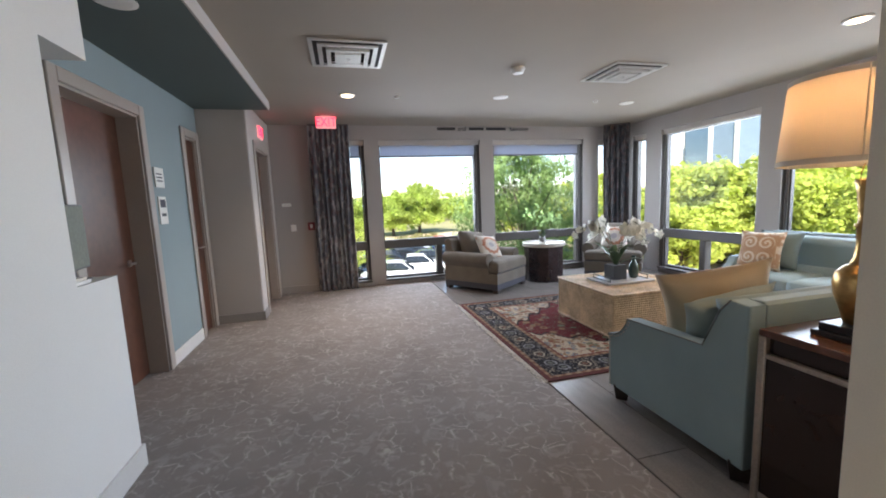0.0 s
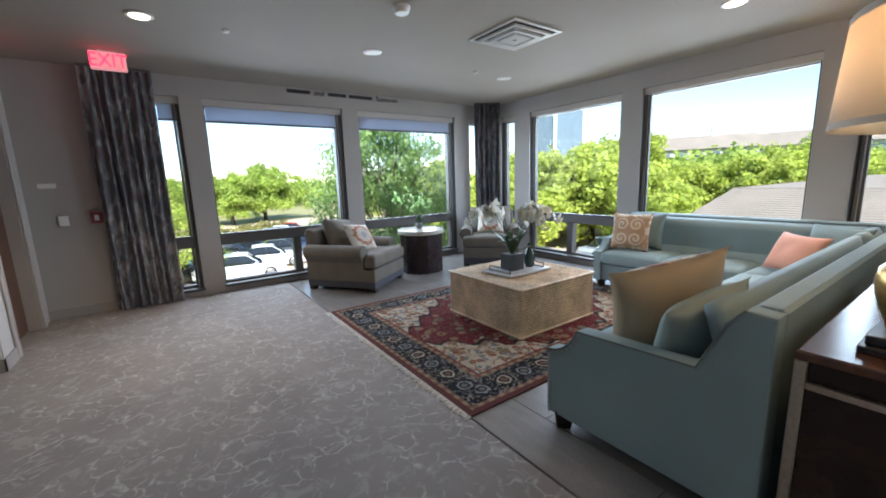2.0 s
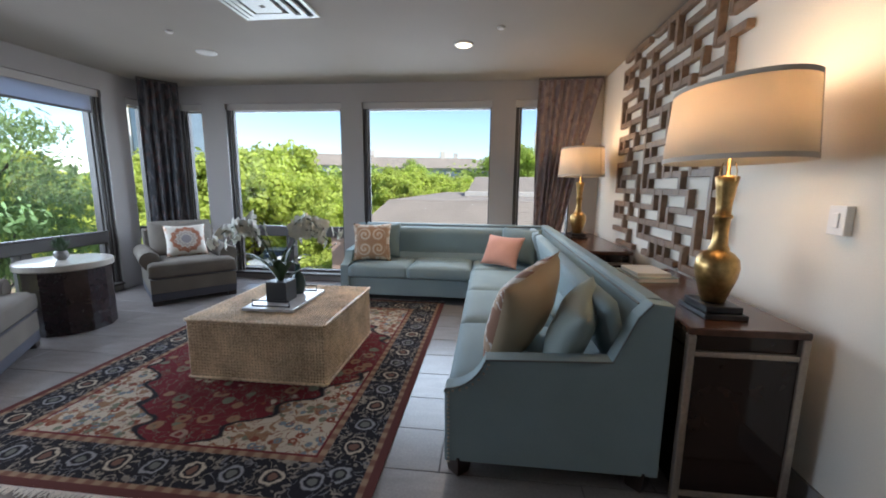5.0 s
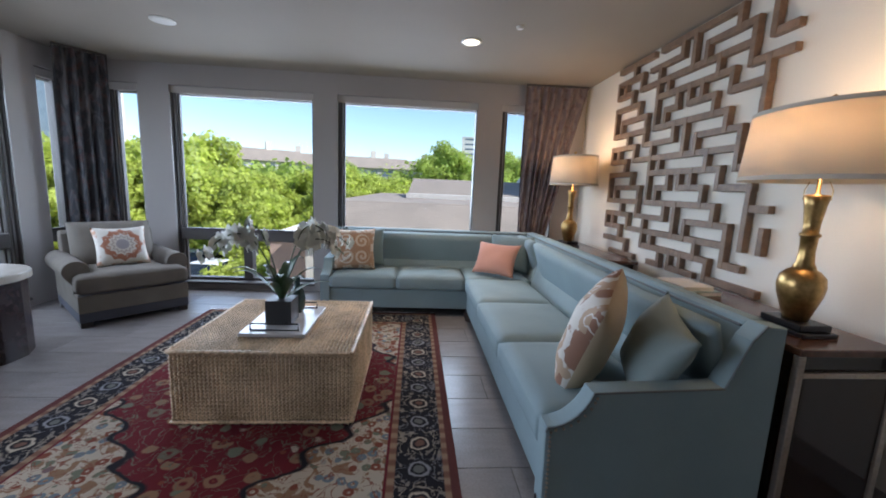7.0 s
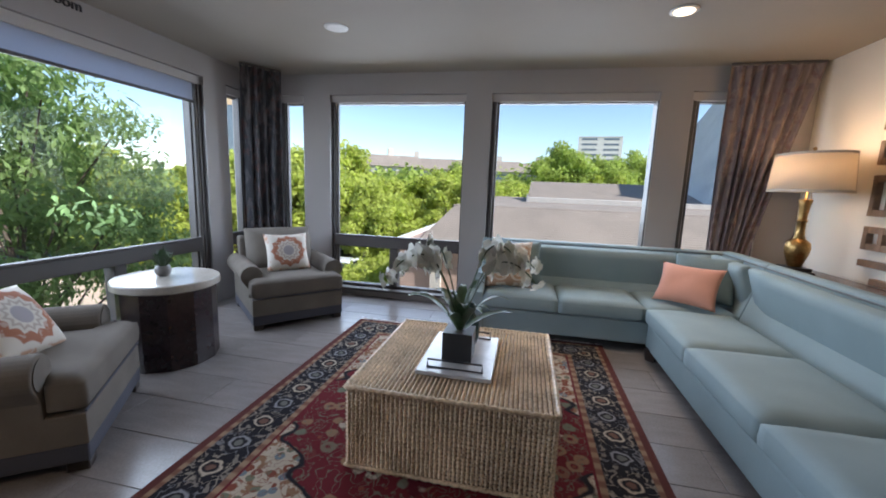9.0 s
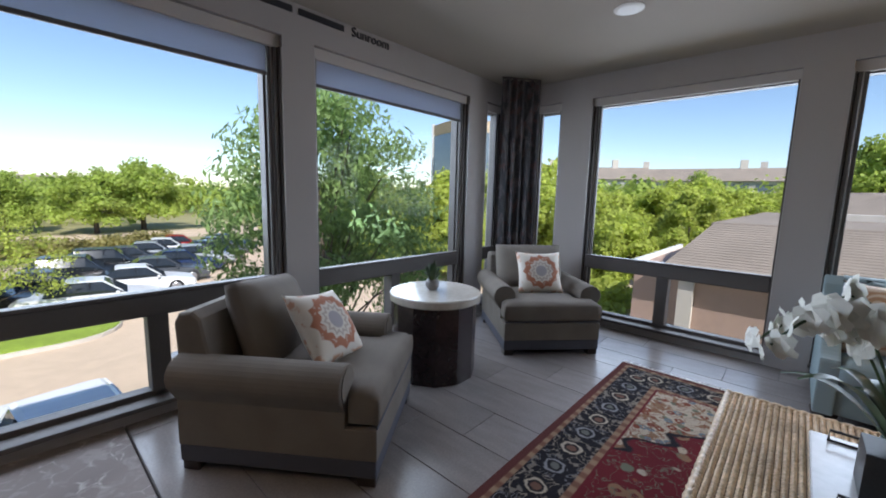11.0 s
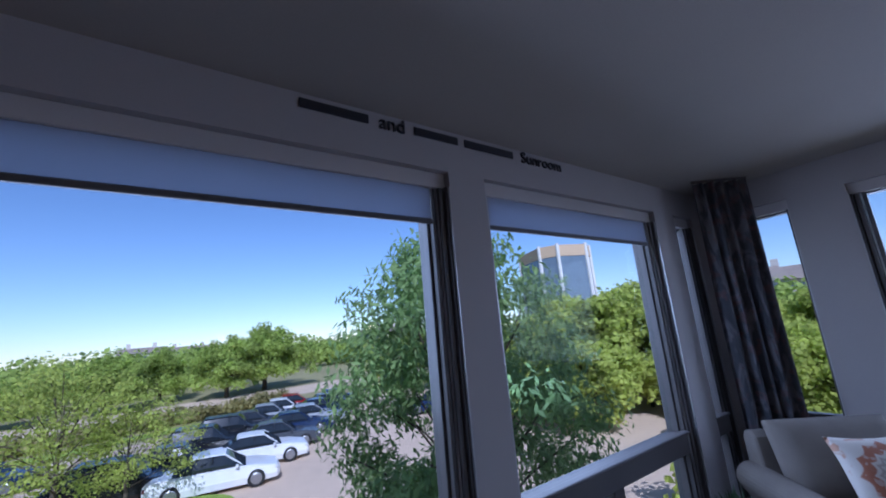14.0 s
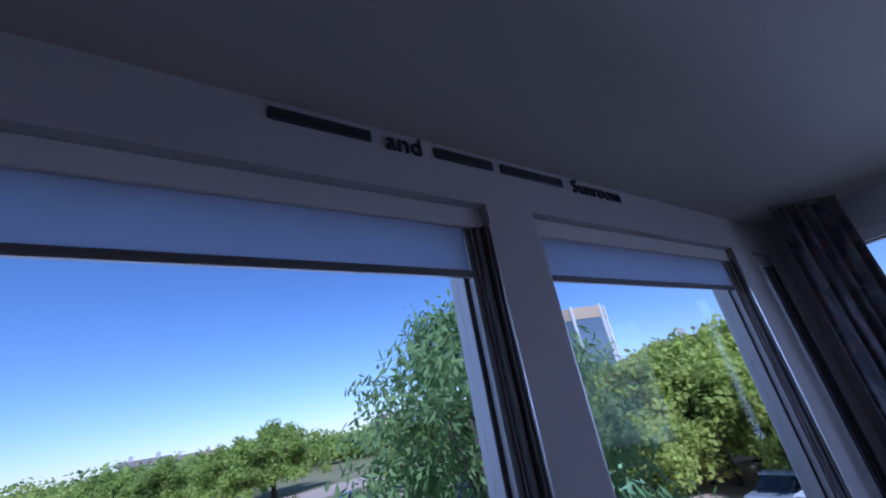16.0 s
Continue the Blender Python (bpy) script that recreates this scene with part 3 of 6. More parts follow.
def pad(w, d, h, crown=0.02, seed=0, n=14, edge=0.05):
    """A stuffed seat pad w by d by h with rounded edges, soft crown and slight dents; centre of base at the origin."""
    bm = bmesh.new()
    bmesh.ops.create_cube(bm, size=1.0)
    bmesh.ops.subdivide_edges(bm, edges=bm.edges[:], cuts=n, use_grid_fill=True)
    for v in bm.verts:
        x, y, z = v.co * 2
        px, py = x * w / 2, y * d / 2
        inx, iny = max(0.0, abs(px) - (w / 2 - edge)), max(0.0, abs(py) - (d / 2 - edge))
        e = min(1.0, math.hypot(inx, iny) / edge)
        drop = edge * 0.6 * (1 - math.sqrt(max(0.0, 1 - e * e)))
        c = crown * (1 - x * x) * (1 - y * y)
        c += 0.006 * noise.noise(Vector((px * 5 + seed, py * 5, seed)))
        pz = h / 2 + z * (h / 2 - drop) + (c if z > 0 else 0)
        bul = 1 + 0.015 * (1 - z * z)
        v.co = Vector((px * bul, py * bul, pz))
    return bm


def cushion(w, h, t, seed=0, n=16, sag=0.0):
    """A throw cushion standing in the x-z plane, pinched at its four corners; base at the origin."""
    bm = bmesh.new()
    front, back = {}, {}
    for i in range(n + 1):
        for j in range(n + 1):
            u, v = 2 * i / n - 1, 2 * j / n - 1
            th = t / 2 * max(0.0, (1 - abs(u) ** 2.6) * (1 - abs(v) ** 2.6)) ** 0.62
            th *= 1 + 0.15 * noise.noise(Vector((u * 1.7 + seed, v * 1.7, seed * 0.7)))
            pull = 1 - 0.10 * (1 - v * v) * abs(u) ** 3
            pull2 = 1 - 0.10 * (1 - u * u) * abs(v) ** 3
            x, z = u * w / 2 * pull, v * h / 2 * pull2 - sag * (1 - u * u) * (v > 0) * v
            front[i, j] = bm.verts.new((x, -th, z + h / 2))
            rim = i in (0, n) or j in (0, n)
            back[i, j] = front[i, j] if rim else bm.verts.new((x, th, z + h / 2))
    for i in range(n):
        for j in range(n):
            bm.faces.new((front[i, j], front[i + 1, j], front[i + 1, j + 1], front[i, j + 1]))
            q = (back[i, j], back[i, j + 1], back[i + 1, j + 1], back[i + 1, j])
            if len(set(q)) == 4 and not all(k in front.values() for k in q):
                bm.faces.new(q)
    return bm


# ---- setting ----
CEIL, NY, EX, SY = 3.02, 7.76, 6.25, 0.97
LINTEL, HEAD, RAIL1, RAIL0, SILL = 2.755, 2.662, 0.85, 0.70, 0.10


def setting(name, bm, material, label, category, smooth=False):
    return tagged(link(name, bm, material, smooth=smooth), label, category, kind="structure")


carpet_floor = setting("floor_carpet", box(-3.6, 1.82, -4.2, 7.95, -0.25, 0.0), M_carpet, "taupe carpet with pale broken vein pattern", "carpet")
tile_floor = setting("floor_tiled", box(1.83, 6.5, -0.2, 8.0, -0.25, -0.006), M_grout, "greige wood-look tile floor with thin joints", "floor")
setting("ceiling", box(-3.6, 6.5, -4.2, 8.02, CEIL, CEIL + 0.2), M_ceiling, "smooth off-white ceiling, its dimness put into the colour", "ceiling")
setting("ceiling_soffit", box(-3.6, -0.66, 0.3, 6.10, 2.90, CEIL), M_soffit, "dropped slate-green painted ceiling soffit", "ceiling")
setting("trim_soffit_edge", box(-0.66, -0.645, 0.3, 6.115, 2.897, CEIL), M_pier, "pale edge of the dropped soffit", "trim")

# north wall: header, piers, sill plinth
NPIERS = [(-0.96, 0.40), (0.69, 0.95), (2.96, 3.235), (5.30, 5.66), (6.05, 6.5)]
wall_north = setting("wall_north", boxes([(-0.96, 6.5, NY, NY + 0.24, LINTEL, CEIL), (0.40, 6.05, NY + 0.02, NY + 0.24, -0.02, SILL)] + [(a, b, NY, NY + 0.24, 0, LINTEL) for a, b in NPIERS]), M_wall, "greige painted wall with large window openings", "wall")
EPIERS = [(7.42, 8.0), (6.64, 7.03), (4.45, 4.77), (2.18, 2.515), (0.7, 1.35)]
wall_east = setting("wall_east", boxes([(EX, EX + 0.24, 0.7, NY, LINTEL, CEIL), (EX + 0.02, EX + 0.24, 1.35, 7.42, -0.02, SILL)] + [(EX, EX + 0.24, a, min(b, NY), 0, LINTEL) for a, b in EPIERS]), M_wall, "greige painted wall with large window openings", "wall")
setting("wall_south", box(1.66, 6.5, SY - 0.2, SY, 0, CEIL), M_cream, "cream painted wall behind the wooden lattice", "wall")
# passage behind and beside the camera
setting("wall_passage_east", box(1.66, 1.86, -4.2, SY - 0.2, 0, CEIL), M_cream, "cream painted passage wall", "wall")
setting("wall_passage_end", box(-3.6, 1.86, -4.4, -4.2, 0, CEIL), M_cream, "cream painted passage end wall", "wall")
wall_west = setting("wall_west", boxes([(-1.76, -1.56, 4.62, 5.56, 0, 2.9), (-1.76, -1.56, 3.0, 4.62, 2.50, 2.9), (-1.76, -1.56, 5.56, 6.10, 2.50, 2.9), (-1.76, -1.56, 2.4, 3.42, 0, 2.9)]), M_blue, "blue-green painted wall with doors", "wall")
setting("wall_pier", boxes([(-1.76, -0.97, 6.11, 6.13, 0, CEIL), (-1.76, -0.96, 6.13, 6.52, 0, CEIL), (-1.2, -0.96, 6.52, 7.44, 2.46, CEIL), (-1.2, -0.96, 7.44, NY + 0.24, 0, CEIL)]), M_pier, "warm grey painted wall with a door", "wall")
setting("wall_far_west", box(-3.8, -3.6, -4.4, 8.0, 0, CEIL), M_pier, "plain painted wall", "wall")
setting("wall_counter", boxes([(-1.30, -1.09, -4.2, 2.52, 0, CEIL), (-1.30, -1.09, 2.52, 2.88, 0, 1.22), (-1.30, -1.09, 2.52, 2.88, 2.43, CEIL), (-3.6, -1.30, 2.68, 2.88, 0, 1.22), (-3.6, -1.30, 2.68, 2.88, 2.43, CEIL)]), M_white, "white painted wall with a cut-out corner opening", "wall")

# base boards
setting("baseboard_west", box(-1.56, -1.545, 4.62, 5.495, 0, 0.14, 0.004), M_basew, "pale painted baseboard", "baseboard")
setting("baseboard_pier", boxes([(-1.56, -0.945, 6.095, 6.11, 0, 0.12), (-0.96, -0.945, 6.095, 6.42, 0, 0.12), (-0.96, 0.4, NY - 0.015, NY, 0, 0.13)]), M_base, "grey baseboard", "baseboard")
setting("baseboard_counter", boxes([(-1.09, -1.075, -4.2, 2.895, 0, 0.14), (-1.30, -1.09, 2.88, 2.895, 0, 0.14)]), M_basew, "pale painted baseboard", "baseboard")
setting("baseboard_south", box(1.66, 6.25, SY, SY + 0.015, 0, 0.14), M_base, "grey baseboard", "baseboard")


def window(name, axis, a, b, label, split=None, shade=0.0):
    """One window bay from a to b along a wall; axis 'y': the north wall, 'x': the east wall."""
    w = thing(name, label, "window", kind="structure")
    face = NY if axis == "y" else EX

    def bar(u0, u1, d0, d1, z0, z1):
        return (u0, u1, face + d0, face + d1, z0, z1) if axis == "y" else (face + d0, face + d1, u0, u1, z0, z1)
    f, top = 0.018, 0.012
    g = 0.115 if axis == "y" and b - a > 1 else 0.045  # the wide windows have a deep stepped jamb at one side
    frame_rows = [bar(a, a + f, 0.10, 0.20, SILL, HEAD), bar(b - g, b, 0.10, 0.20, SILL, HEAD),
                  bar(a + f, b - g, 0.10, 0.20, HEAD - top, HEAD), bar(a + f, b - g, 0.10, 0.20, SILL, SILL + 0.05)]
    part("window_frame", boxes(frame_rows, 0.004), M_bronze, w)
    if g > f:
        for u0, u1, d0, m in ((0.098, 0.070, 0.060, M_bronze), (0.068, 0.060, 0.052, M_alu), (0.058, 0.030, 0.035, M_bronze)):
            part("jamb_step", box(*bar(b - u0, b - u1, d0, 0.098, SILL + 0.02, HEAD - 0.002), 0.003), m, w)
    part("window_rail", box(*bar(a + f, b - g, 0.03, 0.20, RAIL0, RAIL1), 0.012), M_bronze, w)
    part("rail_cap", box(*bar(a + f, b - g, 0.012, 0.075, RAIL1 - 0.004, RAIL1 + 0.022), 0.010, 2), M_bronze, w)
    part("window_sill", box(*bar(a, b, -0.03, 0.10, SILL - 0.02, SILL + 0.012), 0.004), M_bronze, w)
    for u0, u1 in ((a, a + 0.022), (b - 0.022, b)):
        v0, v1 = (u0, u0 + 0.008) if u0 == a else (u1 - 0.008, u1)
        part("jamb_strip", box(*bar(v0, v1, 0.001, 0.013, SILL + 0.02, HEAD)), M_alu, w, "thin pale metal jamb strip")
        part("shade_channel", box(*bar(u0, u1, 0.015, 0.095, SILL + 0.02, HEAD)), M_bronze, w, "dark metal shade channel")
    part("shade_fascia", box(*bar(a, b, 0.045, 0.20, HEAD, LINTEL), 0.004), M_pier, w, "pale shade pocket fascia")
    lows = [(a + f, b - g)]
    if split:
        part("mullion", box(*bar(split - 0.06, split + 0.06, 0.06, 0.20, SILL + 0.05, RAIL0), 0.006), M_bronze, w)
        lows = [(a + f, split - 0.06), (split + 0.06, b - g)]
    for u0, u1, z0, z1 in [(a + f, b - g, RAIL1, HEAD - top)] + [(p, q, SILL + 0.05, RAIL0) for p, q in lows]:
        pane = part("pane", box(*bar(u0, u1, 0.150, 0.158, z0, z1)), M_glass, w)
        pane.visible_shadow = False
    if shade:
        part("roller_shade", box(*bar(a + 0.03, b - g + 0.012, 0.062, 0.066, shade, HEAD + 0.02)), M_rollershade, w, "translucent blue-grey roller shade, nearly raised")
        part("shade_bar", box(*bar(a + 0.025, b - g + 0.015, 0.05, 0.078, shade - 0.03, shade), 0.006), M_bronze, w)
    return w


window("window_1", "y", 0.40, 0.69, "narrow bronze-framed window beside the curtain", shade=2.47)
window("window_2", "y", 0.95, 2.96, "wide bronze-framed window with partly lowered shade", 2.06, 2.47)
window("window_3", "y", 3.235, 5.30, "wide bronze-framed window with partly lowered shade", 4.20, 2.47)
window("window_4", "y", 5.66, 6.05, "narrow bronze-framed corner window")
window("window_5", "x", 7.03, 7.42, "narrow bronze-framed corner window")
window("window_6", "x", 4.77, 6.64, "wide bronze-framed window over the parking lot", 5.72)
window("window_7", "x", 2.515, 4.45, "wide bronze-framed window behind the sofa", 3.5)
window("window_8", "x", 1.35, 2.18, "bronze-framed window beside the plum curtain")


def door(name, axis, face, a, b, top, depth, label, lever=None, leaf=M_door):
    """A door with casing in a wall that faces +x; a..b along y."""
    d = thing(name, label, "door", kind="structure")
    c = 0.10
    part("casing", boxes([(face, face + 0.022, a - c, a, 0, top + c), (face, face + 0.022, b, b + c, 0, top + c), (face, face + 0.022, a, b, top, top + c)], 0.006), M_trim, d)
    part("jamb", boxes([(face - depth, face, a, a + 0.02, 0, top - 0.02), (face - depth, face, b - 0.02, b, 0, top - 0.02), (face - depth, face, a, b, top - 0.02, top)]), M_trim, d)
    part("leaf", box(face - depth - 0.045, face - depth, a, b, 0.01, top, 0.003), leaf, d, "mahogany veneer door leaf")
    if lever is not None:
        y, s = lever
        h = part("door_handle", lathe([(0.0, 0), (0.032, 0), (0.032, 0.012), (0.0, 0.012)], 20), M_metal, d, "brushed nickel lever")
        h.matrix_basis = at(face - depth, y, 1.12) @ Matrix.Rotation(radians(90), 4, "Y")
        part("lever", tube([(0, 0, 0.0), (0, 0, 0.055), (0, s * 0.03, 0.062), (0, s * 0.13, 0.062)], 0.010, 10), M_metal, h)
    return d


door("door_1", "x", -1.56, 3.44, 4.52, 2.48, 0.17, "closed mahogany door with lever handle", (4.40, -1))
door("door_2", "x", -1.56, 5.60, 5.98, 2.48, 0.03, "narrow closed mahogany door with taupe casing", (5.68, 1))
door("door_3", "x", -0.96, 6.52, 7.44, 2.46, 0.12, "closed dark mahogany exit door", (6.62, 1))

# ---- furniture ----
def sofa_south():
    s = thing("sectional_sofa", "pale blue-green sectional sofa along the lattice wall", "sofa")
    x0, x1, yb, yf = 2.17, 5.16, 1.66, 2.73
    part("base", box(x0 + 0.10, x1, yb + 0.02, yf - 0.03, 0.10, 0.33, 0.02, 2), M_sofa, s)
    # sloped back with a raised frame
    bk = extrude([(yb, 0.10), (yb, 0.985), (yb + 0.02, 1.0), (yb + 0.09, 1.0), (yb + 0.11, 0.985), (yb + 0.30, 0.34), (yb + 0.30, 0.10)], "x", x0 + 0.11, x1, 0.012)
    part("back_frame", bk, M_sofa, s)
    n = 1
    for i in range(n):
        w = (x1 - x0 - 0.20) / n
        c = pad(w - 0.008, 0.58, 0.13, 0.015, i + 20, 12, 0.045)
        bmesh.ops.rotate(c, verts=c.verts, matrix=Matrix.Rotation(radians(73), 3, "X"))
        bmesh.ops.translate(c, verts=c.verts, vec=(x0 + 0.12 + w * (i + 0.5), yb + 0.238, 0.66))
        part("back_pad", c, M_sofa, s, smooth=True)
    part("piping", tube([(x0 + 0.12, yb + 0.122, 0.965), (x1, yb + 0.122, 0.965)], 0.007, 6), M_piping, s)
    for i in range(3):
        w = (x1 - x0 - 0.12) / 3
        c = pad(w - 0.006, 0.74, 0.18, 0.02, i, 14)
        bmesh.ops.translate(c, verts=c.verts, vec=(x0 + 0.11 + w * (i + 0.5), yf - 0.375, 0.325))
        part("seat_cushion", c, M_sofa, s, smooth=True)
    # scooped arm
    out = [(yb, 0.10), (yb, 0.99), (yb + 0.10, 1.0), (yb + 0.16, 0.93), (yb + 0.26, 0.70), (yf - 0.20, 0.675)]
    for k in range(1, 8):
        out.append((yf - 0.20 + 0.20 * (k / 7) ** 1.3, 0.675 - 0.165 * (1 - (1 - k / 7) ** 1.9)))
    out += [(yf + 0.006, 0.49), (yf, 0.10)]
    part("arm", extrude(out, "x", x0, x0 + 0.11, 0.012), M_sofa, s)
    part("arm_welt", tube([(x0 - 0.002, p, q) for p, q in out[2:-1]], 0.005, 6), M_piping, s)
    bm = bmesh.new()
    run = [Vector((x0 - 0.001, p, q)) for p, q in out[5:]]
    for p, q in zip(run, run[1:]):
        for k in range(max(1, int((q - p).length / 0.022))):
            c = p.lerp(q, (k + 0.5) / max(1, int((q - p).length / 0.022))) + Vector((-0.002, -0.020, -0.012))
            bmesh.ops.create_icosphere(bm, subdivisions=1, radius=0.0075, matrix=Matrix.Translation(c))
    part("nailheads", bm, M_silverleaf, s, "row of small metal nail heads")["kind"] = "stuff"
    for x in (x0 + 0.07, x1 - 0.1):
        for y in (yb + 0.07, yf - 0.07):
            part("foot", lathe([(0.056, 0.0), (0.078, 0.10), (0.078, 0.12)], 4, x, y), M_foot, s, "tapered espresso foot")
    return s


def sofa_east():
    s = thing("sectional_sofa", "pale blue-green corner sectional sofa under the windows", "sofa")
    xf, xb, y0, y1 = 5.17, 6.08, 1.66, 4.44
    part("base", box(xf + 0.03, xb - 0.02, y0 + 0.02, y1 - 0.1, 0.10, 0.33, 0.02, 2), M_sofa, s)
    part("back_frame", extrude([(xb, 0.10), (xb, 0.97), (xb - 0.02, 0.985), (xb - 0.09, 0.985), (xb - 0.11, 0.97), (xb - 0.28, 0.34), (xb - 0.28, 0.10)], "y", y0 + 0.004, y1 - 0.11, 0.012), M_sofa, s)
    part("corner_back", extrude([(y0, 0.10), (y0, 0.985), (y0 + 0.02, 1.0), (y0 + 0.09, 1.0), (y0 + 0.11, 0.985), (y0 + 0.30, 0.34), (y0 + 0.30, 0.10)], "x", xf, xb - 0.1, 0.012), M_sofa, s)
    c = pad(0.66, 0.58, 0.13, 0.015, 31, 12, 0.045)
    bmesh.ops.rotate(c, verts=c.verts, matrix=Matrix.Rotation(radians(73), 3, "X"))
    bmesh.ops.translate(c, verts=c.verts, vec=(xf + 0.36, y0 + 0.238, 0.66))
    part("back_pad", c, M_sofa, s, smooth=True)
    part("piping", tube([(xf, y0 + 0.122, 0.965), (xb - 0.122, y0 + 0.122, 0.965), (xb - 0.122, y1 - 0.1, 0.95)], 0.007, 6), M_piping, s)
    w = (y1 - y0 - 0.42)
    c = pad(w, 0.58, 0.13, 0.012, 41, 14, 0.045)
    bmesh.ops.rotate(c, verts=c.verts, matrix=Matrix.Rotation(radians(73), 3, "X"))
    bmesh.ops.rotate(c, verts=c.verts, matrix=Matrix.Rotation(radians(90), 3, "Z"))
    bmesh.ops.translate(c, verts=c.verts, vec=(xb - 0.236, y0 + 0.30 + w / 2, 0.65))
    part("back_pad", c, M_sofa, s, smooth=True)
    for a, b in ((y0 + 0.26, 2.72), (2.725, 3.55), (3.555, y1 - 0.11)):
        c = pad(0.68, b - a - 0.006, 0.18, 0.02, a, 14)
        bmesh.ops.translate(c, verts=c.verts, vec=(xf + 0.34, (a + b) / 2, 0.325))
        part("seat_cushion", c, M_sofa, s, smooth=True)
    out = [(xb, 0.10), (xb, 0.97), (xb - 0.10, 0.985), (xb - 0.16, 0.92), (xb - 0.26, 0.69), (xf + 0.20, 0.665)]
    for k in range(1, 8):
        out.append((xf + 0.20 - 0.20 * (k / 7) ** 1.3, 0.665 - 0.165 * (1 - (1 - k / 7) ** 1.9)))
    out += [(xf - 0.006, 0.48), (xf, 0.10)]
    part("arm", extrude(out, "y", y1 - 0.11, y1, 0.012), M_sofa, s)
    for x in (xf + 0.08, xb - 0.08):
        for y in (y0 + 0.08, y1 - 0.07):
            part("foot", lathe([(0.056, 0.0), (0.078, 0.10), (0.078, 0.12)], 4, x, y), M_foot, s, "tapered espresso foot")
    return s


sofa_south()
sofa_east()


def armchair():
    """Faces -y; base centre at the origin."""
    c = thing("armchair", "grey upholstered armchair with rolled arms and dark base band", "armchair", group="armchairs by the windows")
    w, d = 0.98, 1.18
    part("base", box(-w / 2 + 0.003, w / 2 - 0.003, -d / 2, d / 2 - 0.06, 0.155, 0.33, 0.008, 2), M_chair, c)
    part("base_band", box(-w / 2 + 0.004, w / 2 - 0.004, -d / 2 + 0.004, d / 2 - 0.064, 0.055, 0.155, 0.006), M_chairband, c, "dark grey band above the feet")
    for x in (-w / 2 + 0.06, w / 2 - 0.06):
        for y in (-d / 2 + 0.06, d / 2 - 0.12):
            part("foot", box(x - 0.05, x + 0.05, y - 0.05, y + 0.05, 0.0, 0.056, 0.006), M_foot, c)
    for sx in (-1, 1):
        prof = [(sx * 0.345, 0.30)]
        for k in range(0, 19):
            a = math.radians(-25 + 245 * k / 18)
            prof.append((sx * (0.452 - 0.112 * math.cos(a)), 0.56 + 0.108 * math.sin(a)))
        prof.append((sx * 0.490, 0.42))
        prof.append((sx * 0.489, 0.30))
        part("arm", extrude(prof, "y", -d / 2 + 0.17, d / 2 - 0.065, 0.012, 3), M_chair, c, smooth=False)
        part("arm_front", lathe([(0.0, 0.0), (0.085, 0.0), (0.092, 0.008), (0.0, 0.016)], 24), M_chair, c).matrix_basis = Matrix.Translation(Vector((sx * 0.452, -d / 2 + 0.172, 0.56)) * U) @ Matrix.Rotation(radians(90), 4, "X")
    bk = extrude([(d / 2 - 0.30, 0.30), (d / 2 - 0.19, 0.86), (d / 2 - 0.14, 0.90), (d / 2 - 0.06, 0.885), (d / 2 - 0.03, 0.83), (d / 2 - 0.06, 0.20), (d / 2 - 0.12, 0.20)], "x", -w / 2 + 0.05, w / 2 - 0.05, 0.03, 3)
    part("back", bk, M_chair, c)
    p = pad(0.76, 0.56, 0.19, 0.085, 3, 14, 0.10)
    bmesh.ops.rotate(p, verts=p.verts, matrix=Matrix.Rotation(radians(70), 3, "X"))
    bmesh.ops.translate(p, verts=p.verts, vec=(0, d / 2 - 0.25, 0.69))
    part("back_cushion", p, M_chair, c, smooth=True)
    # T-shaped seat cushion: its front runs out before both arms
    p = pad(0.97, 0.84, 0.20, 0.02, 5, 20, 0.05)
    for v in p.verts:
        if v.co.y > -0.25:
            v.co.x *= 0.70
    bmesh.ops.translate(p, verts=p.verts, vec=(0, -d / 2 + 0.415, 0.335))
    part("seat_cushion", p, M_chair, c, smooth=True)
    part("seat_welt", tube([(-0.485, -d / 2 + 0.0, 0.345), (0.485, -d / 2 + 0.0, 0.345)], 0.006, 6), M_chairband, c)
    return c


chair = armchair()
chair.matrix_basis = at(2.665, 6.91, 0, 36.4)
copy_thing(chair, at(5.35, 6.775, 0, -42))
# the loose back cushion of the one chair has slipped askew
for ob in chair.children:
    if ob.name.startswith("back_cushion"):
        ob.matrix_basis = at(0.03, 0.02, -0.01, 6) @ Matrix.Rotation(radians(7), 4, "Y")


def put_cushion(label, material, w, h, t, x, y, z, turn, lean, seed, group="", spin=0.0, back=None):
    ob = link("cushion", cushion(w, h, t, seed), [material], smooth=True)
    me = ob.data
    me.transform(Matrix.Translation((0, 0, -h * U / 2)))
    ob.matrix_basis = at(x, y, z, turn) @ Matrix.Rotation(radians(-lean), 4, "X") @ Matrix.Rotation(radians(spin), 4, "Y")
    if back:
        me.materials.append(back)
        for p in me.polygons:
            p.material_index = int(p.center.y > 0.0)
    return tagged(ob, label, "cushion", group)


